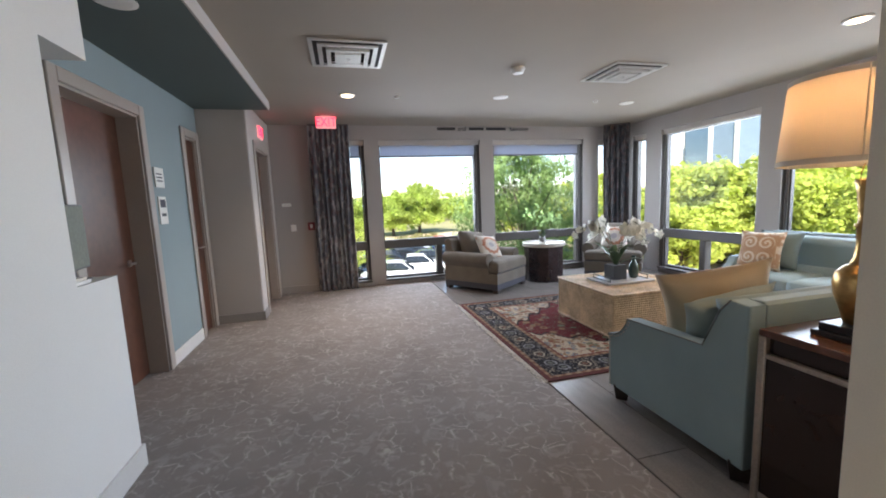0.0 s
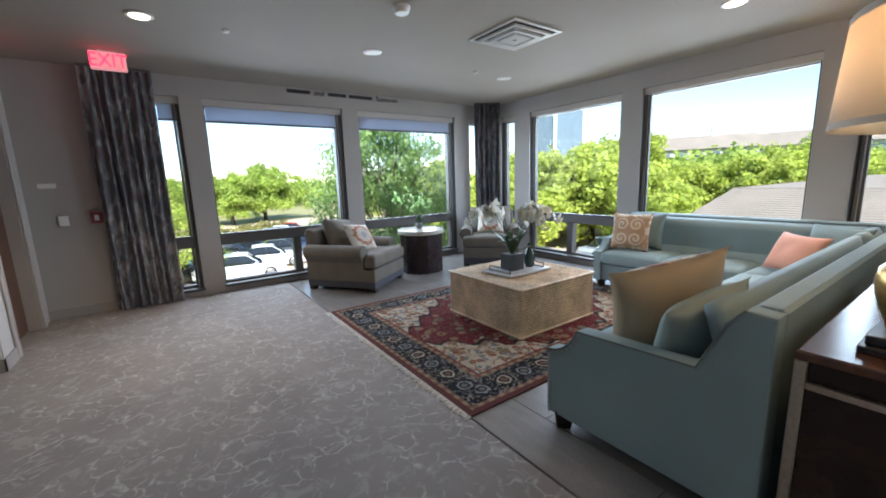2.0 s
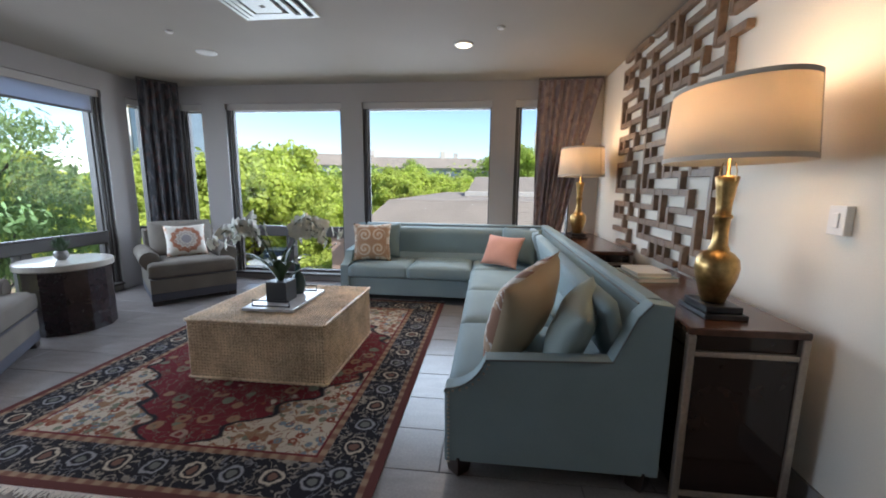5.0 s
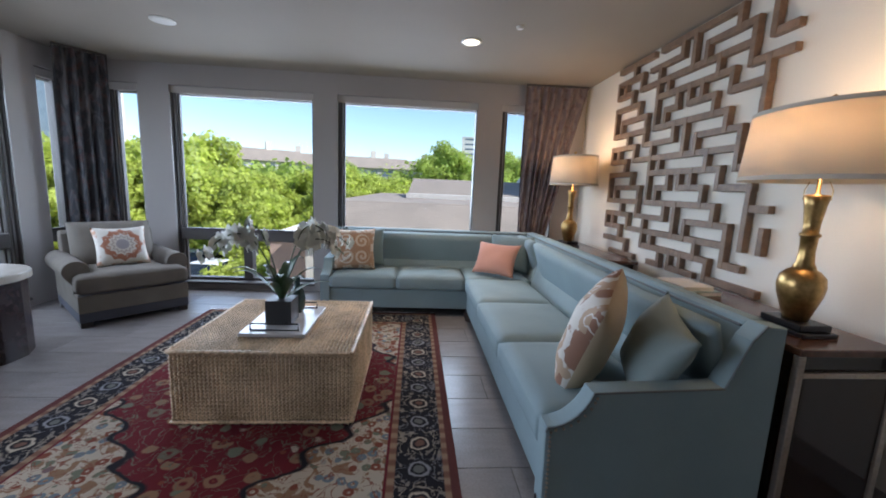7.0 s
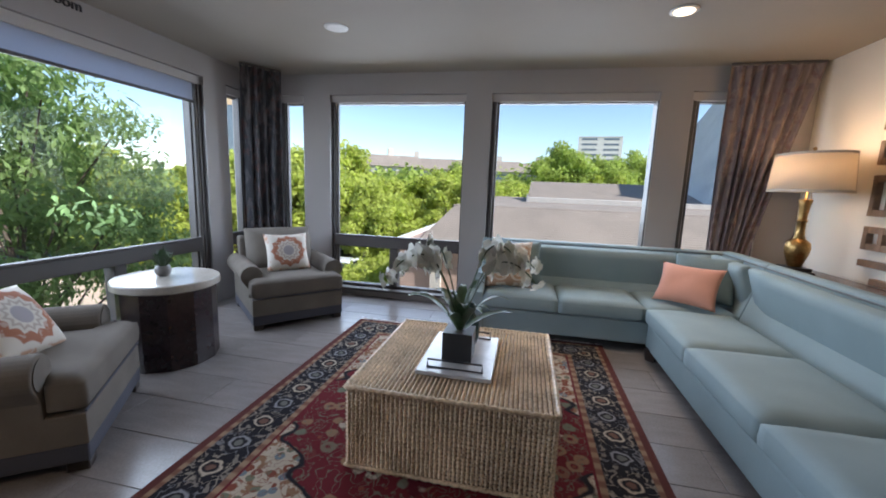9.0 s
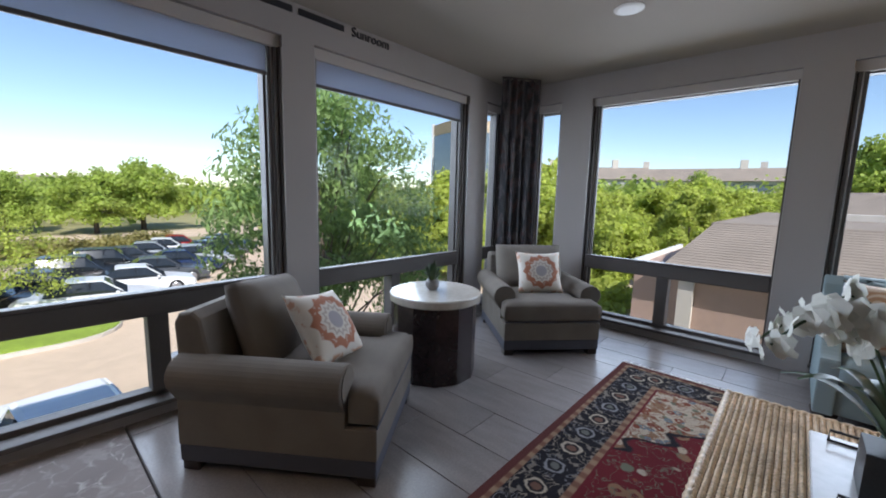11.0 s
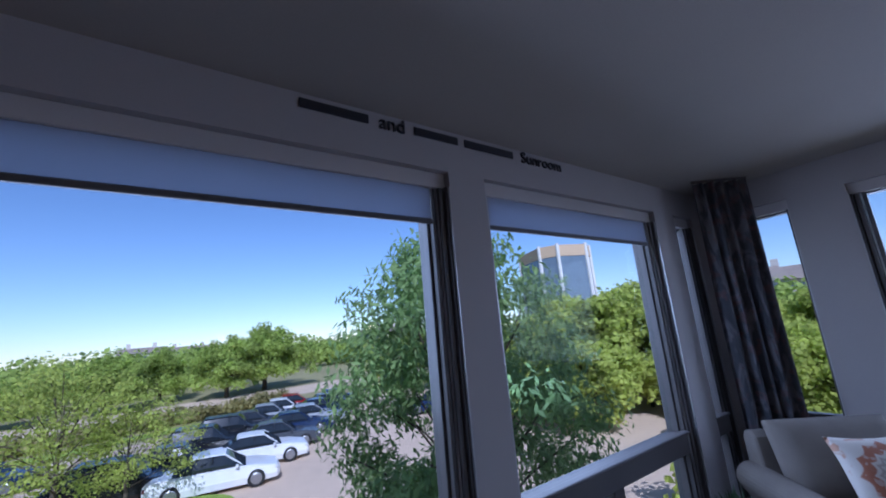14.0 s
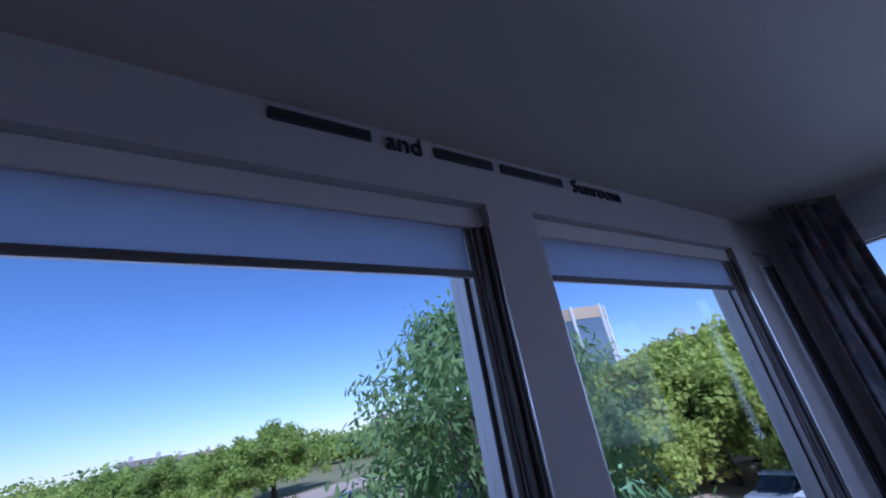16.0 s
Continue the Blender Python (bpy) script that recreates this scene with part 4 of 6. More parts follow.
put_cushion("off-white cushion with rust medallion print on an armchair", M_suzani, 0.48, 0.50, 0.19, 2.72, 6.78, 0.72, 26, 38, 1, "medallion cushions", spin=10)
put_cushion("off-white cushion with rust medallion print on an armchair", M_suzani, 0.50, 0.48, 0.18, 5.27, 6.69, 0.745, -44, 26, 2, "medallion cushions")
put_cushion("tan cushion with brown scroll print on the sofa", M_scroll, 0.52, 0.52, 0.17, 5.46, 4.09, 0.765, -80, 14, 3)
put_cushion("grey-green satin cushion behind the scroll print cushion", M_teal, 0.50, 0.50, 0.15, 5.62, 3.98, 0.775, -84, 16, 4)
put_cushion("grey-green cushion in the sofa corner", M_teal, 0.60, 0.48, 0.15, 5.52, 2.12, 0.76, -125, 18, 5)
put_cushion("peach velvet cushion leaning in the sofa corner", M_peach, 0.56, 0.42, 0.16, 5.30, 2.34, 0.72, -128, 26, 6)
put_cushion("leaf print cushion with tan back at the sofa arm", M_leafprint, 0.68, 0.66, 0.27, 2.70, 2.31, 0.765, 150, 19, 7, back=M_tan, spin=12)
put_cushion("sage satin cushion leaning on the sofa back", M_olive, 0.54, 0.50, 0.21, 2.50, 2.055, 0.745, 168, 22, 8, spin=14)


def side_table():
    t = thing("side_table", "dark octagonal drum table with cream stone top", "table", at(3.90, 6.95))
    part("drum", extrude([(0.365 * math.cos(math.pi / 6 * (k + 0.5)), 0.365 * math.sin(math.pi / 6 * (k + 0.5))) for k in range(12)], "z", 0.0, 0.655, 0.004), M_dark, t, "dark faceted wooden drum")
    part("tabletop", lathe([(0.0, 0.655), (0.385, 0.655), (0.40, 0.665), (0.40, 0.715), (0.39, 0.725), (0.0, 0.725)], 48), M_stone, t, "round polished cream stone top")


side_table()


def small_plant():
    p = thing("potted_succulent", "small green succulent in a round grey pot on the side table", "plant", at(3.90, 6.99, 0.7255))
    part("pot", lathe([(0.0, 0.0), (0.035, 0.0), (0.058, 0.03), (0.062, 0.06), (0.050, 0.095), (0.044, 0.095), (0.04, 0.08), (0.0, 0.08)], 24), M_planter, p, smooth=True)
    bm = bmesh.new()
    for i in range(90):
        a, r = random.uniform(0, 6.28), random.uniform(0.02, 0.10)
        h = random.uniform(0.08, 0.17) * (1.2 - r * 5)
        b = Vector((0.018 * math.cos(a), 0.018 * math.sin(a), 0.08))
        tip = Vector((r * math.cos(a), r * math.sin(a), 0.09 + h))
        s = Vector((-math.sin(a), math.cos(a), 0)) * 0.013
        mid = (b + tip) / 2 + Vector((0, 0, 0.012))
        v = [bm.verts.new(q) for q in (b, mid + s, tip, mid - s)]
        bm.faces.new(v)
    part("leaves", bm, M_leafdark, p)


small_plant()


def ottoman():
    """Square seagrass ottoman; strands woven over and under on every side."""
    o = thing("ottoman", "large square woven seagrass ottoman on the rug", "ottoman", at(3.535, 4.28, 0.0125))
    W, H, step = 1.12, 0.485, 0.0249 / 5

    def sheet(name, origin, ua, va, wu, wv):
        nu, nv = round(wu / step), round(wv / step)
        u = np.linspace(0, wu, nu + 1)
        v = np.linspace(0, wv, nv + 1)
        uu, vv = np.meshgrid(u, v, indexing="ij")
        cu, cv = 0.0249, 0.0249
        fu, fv = uu / cu, vv / cv
        shift = 0.4 if name == "woven_top" else 0.0
        # beads of twisted strand with open gaps between them
        su, sv = np.abs(np.sin(np.pi * (fu + shift * (np.floor(fv + 1e-6) % 2)))), np.abs(np.sin(np.pi * fv))
        h = 0.026 * (su * sv) ** 0.55 - 0.016
        edge = np.minimum(np.minimum(uu, wu - uu), np.minimum(vv, wv - vv))
        h = h * np.clip(edge / 0.012, 0, 1) - 0.012 * np.clip(1 - edge / 0.02, 0, 1) ** 2
        ua, va = np.array(ua), np.array(va)
        nrm = np.cross(ua, va)
        pts = np.array(origin) + uu[..., None] * ua + vv[..., None] * va + h[..., None] * nrm
        idx = np.arange((nu + 1) * (nv + 1)).reshape(nu + 1, nv + 1)
        q = np.stack([idx[:-1, :-1], idx[1:, :-1], idx[1:, 1:], idx[:-1, 1:]], -1).reshape(-1, 4)
        return raw(name, pts.reshape(-1, 3), q.tolist(), M_weave, o, "woven seagrass strands", True)
    a = W / 2
    sheet("woven_top", (-a, -a, H), (1, 0, 0), (0, 1, 0), W, W)
    sheet("woven_side", (-a, -a, 0), (1, 0, 0), (0, 0, 1), W, H)
    sheet("woven_side", (a, -a, 0), (0, 1, 0), (0, 0, 1), W, H)
    sheet("woven_side", (a, a, 0), (-1, 0, 0), (0, 0, 1), W, H)
    sheet("woven_side", (-a, a, 0), (0, -1, 0), (0, 0, 1), W, H)
    rope = [(-a, -a), (a, -a), (a, a), (-a, a), (-a, -a)]
    for z, r in ((H - 0.006, 0.014), (0.012, 0.012)):
        pts = []
        for (x0, y0), (x1, y1) in zip(rope, rope[1:]):
            pts += [(x0 + (x1 - x0) * k / 60 + 0.003 * math.sin(k * 2.2), y0 + (y1 - y0) * k / 60 + 0.003 * math.sin(k * 2.2), z + 0.004 * math.cos(k * 2.2)) for k in range(60)]
        part("braided_edge", tube(pts, r, 7), M_weave, o, smooth=True)
    # added dark body that shows through the weave as the gaps' shade
    part("core", box(-a + 0.010, a - 0.010, -a + 0.010, a - 0.010, 0.0, H - 0.010), M_gapshade, o)


ottoman()


def rug():
    x0, x1, y0, y1 = 1.83, 5.30, 3.07, 5.76
    hx, hy = (x1 - x0) / 2, (y1 - y0) / 2
    r = thing("rug", "red, navy and cream knotted rug with fringed ends", "rug", at((x0 + x1) / 2, (y0 + y1) / 2))
    nx, ny = 80, 60
    pts, q = [], []
    for i in range(nx + 1):
        for j in range(ny + 1):
            x, y = -hx + 2 * hx * i / nx, -hy + 2 * hy * j / ny
            wob = 0.006 * noise.noise(Vector((x * 2, y * 2, 1)))
            pts.append((x + (wob if j in (0, ny) else 0), y + (wob if i in (0, nx) else 0), 0.011 + 0.0015 * noise.noise(Vector((x * 3, y * 3, 0)))))
    for i in range(nx):
        for j in range(ny):
            a = i * (ny + 1) + j
            q.append((a, a + ny + 1, a + ny + 2, a + 1))
    part_pile = raw("rug_face", pts, q, rug_material(hx * U, hy * U), r)
    part("backing", box(-hx, hx, -hy, hy, 0.0, 0.0085), mat("rug_edge_wool", (0.10, 0.02, 0.02), 0.95), r)
    fr = mat("ivory_fringe", (0.74, 0.70, 0.64), 0.9)
    for sx in (-1, 1):
        bm = bmesh.new()
        k = -hy
        while k < hy:
            ln = random.uniform(0.035, 0.065)
            tube([(sx * hx, k, 0.006), (sx * (hx + ln * 0.5), k + random.uniform(-0.008, 0.008), 0.007), (sx * (hx + ln), k + random.uniform(-0.015, 0.015), 0.003)], [0.004, 0.0035, 0.002], 4, bm)
            k += 0.0125
        part("fringe", bm, fr, r, "short ivory fringe")


rug()


def tray_and_orchid():
    t = thing("serving_tray", "pale marble tray with black wire handles on the ottoman", "tray", at(3.50, 4.29, 0.512))
    part("tray_base", box(-0.32, 0.32, -0.22, 0.22, 0, 0.025, 0.004), M_tray, t)
    for sx in (-1, 1):
        x = sx * 0.26
        pts = [(x, -0.16, 0.024), (x, -0.16, 0.075), (x, 0.16, 0.075), (x, 0.16, 0.024)]
        part("handle", tube(pts, 0.006, 6), M_black, t, "black wire handle")
        part("foot_bar", tube([(x, -0.16, 0.030), (x, 0.16, 0.030)], 0.005, 6), M_black, t)
    o = thing("orchid", "white orchid with arching stems in a charcoal square pot", "plant", at(3.44, 4.30, 0.538))
    part("pot", extrude([(-0.09, -0.09), (0.09, -0.09), (0.09, 0.09), (-0.09, 0.09)], "z", 0.0, 0.175, 0.004), M_pot, o, "charcoal square tapered pot")
    bm = bmesh.new()
    for i in range(13):
        a = i * 2.4 + random.uniform(-0.3, 0.3)
        ln = random.uniform(0.15, 0.36)
        up = random.uniform(0.18, 0.50)
        prev = None
        for k in range(9):
            s = k / 8
            c = Vector((math.cos(a) * ln * s, math.sin(a) * ln * s, 0.145 + up * 1.7 * s * (1 - 0.62 * s)))
            wd = 0.030 * math.sin(math.pi * min(0.97, s * 0.9 + 0.10)) + 0.003
            sd = Vector((-math.sin(a), math.cos(a), 0)) * wd
            cur = (bm.verts.new(c - sd + Vector((0, 0, wd * 0.35))), bm.verts.new(c), bm.verts.new(c + sd + Vector((0, 0, wd * 0.35))))
            if prev:
                bm.faces.new((prev[0], prev[1], cur[1], cur[0]))
                bm.faces.new((prev[1], prev[2], cur[2], cur[1]))
            prev = cur
    part("leaves", bm, M_leafdark, o, "long strap leaves", True)
    # arching stems: up, over and down with blossoms along the falling end
    for n, (a, reach) in enumerate(((1.75, 0.42), (2.25, 0.48), (1.95, 0.32), (-1.45, 0.44), (-1.05, 0.50), (-1.25, 0.35))):
        d = Vector((math.cos(a), math.sin(a), 0))
        pts = []
        for k in range(21):
            s = k / 20
            pts.append(d * (reach * s ** 1.3) + Vector((0, 0, 0.14 + (0.55 + 0.05 * (n % 3)) * math.sin(math.pi * s * 0.60) - 0.36 * max(0, s - 0.5) ** 1.1)))
        part("stem", tube(pts, 0.0045, 6), M_leafdark, o)
        bm = bmesh.new()
        for k in range(9, 21, 2 if n % 3 == 2 else 1):
            c = pts[k] + Vector((random.uniform(-0.03, 0.03), random.uniform(-0.03, 0.03), random.uniform(-0.025, 0.01)))
            size = 0.070 if k < 16 else 0.052
            nrm = (d + Vector((random.uniform(-0.8, 0.8), random.uniform(-0.8, 0.8), random.uniform(-0.5, 0.3)))).normalized()
            e1 = nrm.orthogonal().normalized()
            e2 = nrm.cross(e1)
            for pi in range(5):
                b = pi * 2 * math.pi / 5 + 0.3 * n
                di = e1 * math.cos(b) + e2 * math.sin(b)
                si = nrm.cross(di)
                w = size * (0.42 if pi in (0, 2) else 0.55)
                ring = [c + nrm * 0.004, c + di * size * 0.5 + si * w + nrm * 0.012, c + di * size + si * w * 0.5 + nrm * 0.002, c + di * size * 1.05 - si * w * 0.4, c + di * size * 0.5 - si * w + nrm * 0.010]
                bm.faces.new([bm.verts.new(v) for v in ring])
        part("blossoms", bm, M_petal, o, "white orchid blossoms")


tray_and_orchid()


def vase():
    v = link("vase", lathe([(0.0, 0.0), (0.045, 0.0), (0.06, 0.05), (0.062, 0.11), (0.05, 0.17), (0.026, 0.21), (0.022, 0.26), (0.028, 0.275), (0.022, 0.275), (0.017, 0.25), (0.0, 0.24)], 28), mat("smoky_green_glass_vase", (0.035, 0.06, 0.055), 0.08, var=0.1, bump=0.0), smooth=True)
    v.matrix_basis = at(3.67, 4.26, 0.538)
    tagged(v, "smoky green bottle vase behind the orchid", "vase")


vase()


def console(x0, x1, label):
    c = thing("console_table", label, "table", group="consoles behind the sofa")
    y0, y1, top = 1.08, 1.60, 0.90
    part("tabletop", box(x0, x1, y0, y1, top - 0.035, top, 0.008, 2), M_console, c, "glossy red-brown top")
    part("drawer_band", box(x0 + 0.03, x1 - 0.03, y0 + 0.02, y1 - 0.02, top - 0.115, top - 0.035), M_consoleside, c)
    for x in (x0, x1 - 0.035):
        for y in (y0, y1 - 0.035):
            part("leg", box(x, x + 0.035, y, y + 0.035, 0, top - 0.035, 0.004), M_silverleaf, c, "champagne metal leg")
        part("side_rail", box(x + 0.004, x + 0.031, y0 + 0.035, y1 - 0.035, top - 0.14, top - 0.115, 0.003), M_silverleaf, c)
        part("base_rail", box(x + 0.004, x + 0.031, y0 + 0.035, y1 - 0.035, 0.03, 0.06, 0.003), M_silverleaf, c)
        part("side_panel", box(x + 0.012, x + 0.022, y0 + 0.035, y1 - 0.035, 0.06, top - 0.14), M_consoleside, c, "dark mirrored side panel")
    for y in (y0 + 0.012, y1 - 0.022):
        part("long_panel", box(x0 + 0.035, x1 - 0.035, y, y + 0.01, 0.06, top - 0.115), M_consoleside, c)
    return c


console(2.15, 3.55, "dark red-brown console table with champagne metal frame")
console(4.35, 5.95, "dark red-brown console table with champagne metal frame")


def table_lamp(x, y, z, label):
    l = thing("table_lamp", label, "lamp", at(x, y, z), group="brass table lamps")
    part("plinth", boxes([(-0.14, 0.14, -0.10, 0.10, 0, 0.025), (-0.115, 0.115, -0.085, 0.085, 0.025, 0.06)], 0.004), M_black, l, "stepped black plinth")
    prof = [(0.0, 0.06), (0.062, 0.06), (0.066, 0.075), (0.082, 0.12), (0.108, 0.19), (0.116, 0.24), (0.108, 0.285), (0.078, 0.315), (0.056, 0.325), (0.054, 0.338), (0.044, 0.355), (0.038, 0.41), (0.041, 0.485), (0.050, 0.49), (0.050, 0.502), (0.038, 0.508), (0.040, 0.555), (0.051, 0.64), (0.062, 0.69), (0.056, 0.695), (0.012, 0.70), (0.010, 0.80), (0.0, 0.80)]
    part("body", lathe([(r * 0.86, z) for r, z in prof], 36), M_brass, l, "antique brass baluster body", True)
    # oval drum shade, open at both ends
    r0, r1, z0, z1, ky = 0.405, 0.37, 0.76, 1.11, 0.66
    seg = 56
    bm = bmesh.new()
    rings = []
    for r, z in ((r0, z0), (r1, z1), (r1 - 0.005, z1), (r0 - 0.005, z0)):
        rings.append([bm.verts.new((r * math.cos(2 * math.pi * i / seg), r * ky * math.sin(2 * math.pi * i / seg), z)) for i in range(seg)])
    for a, b in zip(rings, rings[1:] + rings[:1]):
        for i in range(seg):
            bm.faces.new((a[i], a[(i + 1) % seg], b[(i + 1) % seg], b[i]))
    part("shade", bm, M_shadecloth, l, "glowing oval linen shade", True)
    for r, z in ((r0, z0), (r1, z1 - 0.022)):
        bm = bmesh.new()
        ra = []
        for rr, zz in ((r + 0.002, z), (r + 0.0005 if z == z0 else r + 0.002, z + 0.022)):
            ra.append([bm.verts.new((rr * math.cos(2 * math.pi * i / seg), rr * ky * math.sin(2 * math.pi * i / seg), zz)) for i in range(seg)])
        for i in range(seg):
            bm.faces.new((ra[0][i], ra[0][(i + 1) % seg], ra[1][(i + 1) % seg], ra[1][i]))
        part("shade_band", bm, M_shadeband, l, smooth=True)
    for s in (-1, 1):
        part("seam", tube([(s * (r0 + 0.001) * 0.83, -r0 * ky * 0.56, z0), (s * (r1 + 0.001) * 0.83, -r1 * ky * 0.56, z1)], 0.003, 5), M_shadeband, l)
        part("pull_chain", tube([(s * 0.05, 0, 0.76), (s * 0.07, 0, 0.72), (s * 0.07, 0, 0.67)], 0.0025, 5), M_brass, l)
    part("finial", lathe([(0.0, 1.12), (0.03, 1.122), (0.03, 1.132), (0.010, 1.14), (0.018, 1.16), (0.0, 1.175)], 16), M_brass, l, smooth=True)
    part("bulb", lathe([(0.0, 0.84), (0.02, 0.84), (0.035, 0.89), (0.032, 0.93), (0.0, 0.95)], 16), M_lampbulb, l, "lit warm bulb", True)
    lamp = new("lamp_light", bpy.data.lights.new("lamp_light", "POINT"))
    lamp.data.energy, lamp.data.color, lamp.data.shadow_soft_size = 5.2, (1.0, 0.64, 0.32), 0.11
    lamp.matrix_basis = at(x, y, z + 0.95)


table_lamp(2.42, 1.37, 0.90, "brass baluster table lamp with oval linen shade, lit")
table_lamp(5.43, 1.40, 0.90, "brass baluster table lamp with oval linen shade, lit")


def books():
    for x, y, z, w, d, h, tn, m, lab in ((3.22, 1.40, 0.90, 0.36, 0.28, 0.03, 8, M_bookgreen, "large green picture book on the console"), (3.23, 1.40, 0.930, 0.30, 0.23, 0.025, 3, M_book, "pale magazine on top of a green book")):
        b = thing("book", lab, "book", at(x, y, z, tn))
        part("pages", box(-w / 2 + 0.004, w / 2 - 0.004, -d / 2 + 0.004, d / 2 - 0.004, 0.003, h - 0.003), M_book, b)
        for z0 in (0, h - 0.003):
            part("cover", box(-w / 2, w / 2, -d / 2, d / 2, z0, z0 + 0.003), m, b)


books()


def lattice():
    """Walnut fretwork of square bars in four panels on the cream wall."""
    L = thing("wall_lattice", "walnut fretwork wall lattice of square wooden bars", "wall art", at(3.06, SY + 0.003, 0.88))
    c, cx, bar = 0.146, 0.155, 0.058
    H = [(0, 0, 3), (0, 5, 8), (1, 1, 4), (1, 6, 7), (2, 0, 4), (2, 5, 8), (3, 0, 3), (3, 4, 7), (4, 0, 2), (4, 3, 6), (4, 6, 8)]
    V = [(0, 0, 2), (1, 1, 2), (3, 0, 1), (4, 1, 3), (5, 0, 2), (7, 0, 1), (6, 1, 2), (2, 2, 3), (1, 3, 4), (0, 3, 4), (3, 3, 4), (5, 3, 5), (6, 4, 5), (7, 2, 3), (2, 4, 5)]
    for ti in range(2):
        for tj in range(4):
            rows = [(a, r, b, r) for r, a, b in H] + [(k, a, k, b) for k, a, b in V]
            for x0, r0, x1, r1 in rows:
                r0, r1 = r0 + 5 * tj + 2 * ti - 2, r1 + 5 * tj + 2 * ti - 2
                if r0 < 0 or r1 > 14:
                    continue
                x0, x1 = x0 + 8 * ti, x1 + 8 * ti
                # the end is stepped: long bars stop at the last column of their row
                last = 13 + (r0 // 2) % 2
                if x0 == x1:
                    if x0 > last:
                        continue
                else:
                    x1 = min(x1, last)
                    if x1 - x0 < 1:
                        continue
                X0, X1 = 2.18 - x1 * cx, 2.18 - x0 * cx
                Z0, Z1 = 2.08 - r1 * c, 2.08 - r0 * c
                deep = 0.054 if x0 == x1 else 0.0505
                e = 0.0045 if x0 == x1 else 0.0
                k = (r0 if x0 == x1 else x0) % 5
                e, deep = e + 0.0007 * k, deep - 0.0004 * k
                part("bar", box(X0 - bar / 2 + e, X1 + bar / 2 - e, 0, deep, Z0 - bar / 2 + e, Z1 + bar / 2 - e, 0.003), M_lattice, L)
    return L


lattice()


def curtain(pts, label, material, folds, amp=0.035, z0=0.02, z1=2.985, pull=0.0):
    """A pleated hanging curtain along a line of points seen from above."""
    A, B = Vector((*pts[0], 0)), Vector((*pts[1], 0))
    d = B - A
    nrm = Vector((-d.y, d.x, 0)).normalized()
    n, rows = folds * 10, 26
    verts, q = [], []
    for s in (0, 1):
        for j in range(rows + 1):
            z = z0 + (z1 - z0) * j / rows
            for i in range(n + 1):
                u = i / n
                ph = 2 * math.pi * folds * u + 0.5 * math.sin(z * 1.3 + u * 9)
                a = amp * (0.65 + 0.35 * (1 - j / rows)) * (1 + 0.4 * math.sin(u * 17 + 2))
                p = A + d * (u * (1 - pull * (1 - z / z1)) + 0.012 * math.sin(z * 2 + u * 20)) + nrm * (a * math.sin(ph) + (0.006 if s else 0))
                verts.append((p.x, p.y, z))
    m = (rows + 1) * (n + 1)
    for s in (0, 1):
        for j in range(rows):
            for i in range(n):
                a = s * m + j * (n + 1) + i
                q.append((a, a + 1, a + n + 2, a + n + 1))
    c = thing("curtain", label, "curtain")
    raw("drape", verts, q, material, c, smooth=True)
    part("track", tube([(A.x, A.y, z1 + 0.014), (B.x, B.y, z1 + 0.014)], 0.014, 8), M_bronze, c)
    return c


curtain(((-0.28, 7.62), (0.42, 7.62)), "long grey figured curtain hanging beside the windows", M_curtain, 8)
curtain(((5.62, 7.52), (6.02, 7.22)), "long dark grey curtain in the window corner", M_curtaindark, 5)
curtain(((6.14, 1.88), (6.10, 1.03)), "long plum figured curtain beside the sofa corner", M_curtainw, 8, pull=0.75)


# ---- ceiling fixtures ----
def ceiling_vent(x, y):
    v = thing("ceiling_vent", "square metal ceiling air diffuser with stepped louvres", "vent", at(x, y, CEIL - 0.004), group="ceiling vents")
    h = 0.345
    for k, (o, i, z0, z1) in enumerate(((h, h - 0.035, -0.012, 0.0), (h - 0.075, h - 0.115, -0.03, -0.012), (h - 0.15, h - 0.19, -0.045, -0.02), (h - 0.225, 0.02, -0.05, -0.03))):
        part("louvre" if k else "frame", boxes([(-o, o, -o, -i, z0, z1), (-o, o, i, o, z0, z1), (-o, -i, -i, i, z0, z1), (i, o, -i, i, z0, z1)]), M_vent, v)
    part("backing", box(-h + 0.035, h - 0.035, -h + 0.035, h - 0.035, -0.006, -0.001), M_ventdark, v)


ceiling_vent(0.38, 4.24)
ceiling_vent(3.60, 4.42)


def downlight(x, y, lit=True):
    d = thing("downlight", "round recessed ceiling downlight, lit" if lit else "round white ceiling speaker", "ceiling light", at(x, y, CEIL), group="downlights")
    part("trim_ring", lathe([(0.075, -0.002), (0.105, -0.002), (0.105, -0.008), (0.095, -0.014), (0.075, -0.010)], 32), M_plastic, d, smooth=True)
    part("lens", lathe([(0.0, -0.017), (0.07, -0.017), (0.076, -0.011), (0.0, -0.011)], 32), M_bulb if lit else M_plastic, d)
    if lit:
        l = new("downlight_light", bpy.data.lights.new("downlight_light", "SPOT"))
        l.data.energy, l.data.color, l.data.spot_size, l.data.spot_blend, l.data.shadow_soft_size = 55, (1.0, 0.78, 0.52), radians(110), 0.8, 0.06
        l.matrix_basis = at(x, y, CEIL - 0.03)


downlight(0.39, 5.71)
downlight(4.76, 2.84)
# added out of view behind the walk's start, to light the passage
downlight(0.2, -1.2)


def disc(name, label, x, y, r, h, material=M_plastic):
    o = link(name, lathe([(0.0, 0.0), (r, 0.0), (r, -h * 0.4), (r * 0.75, -h), (0.0, -h)], 28), material)
    o.matrix_basis = at(x, y, CEIL - 0.001)
    return tagged(o, label, name.replace("_", " "))


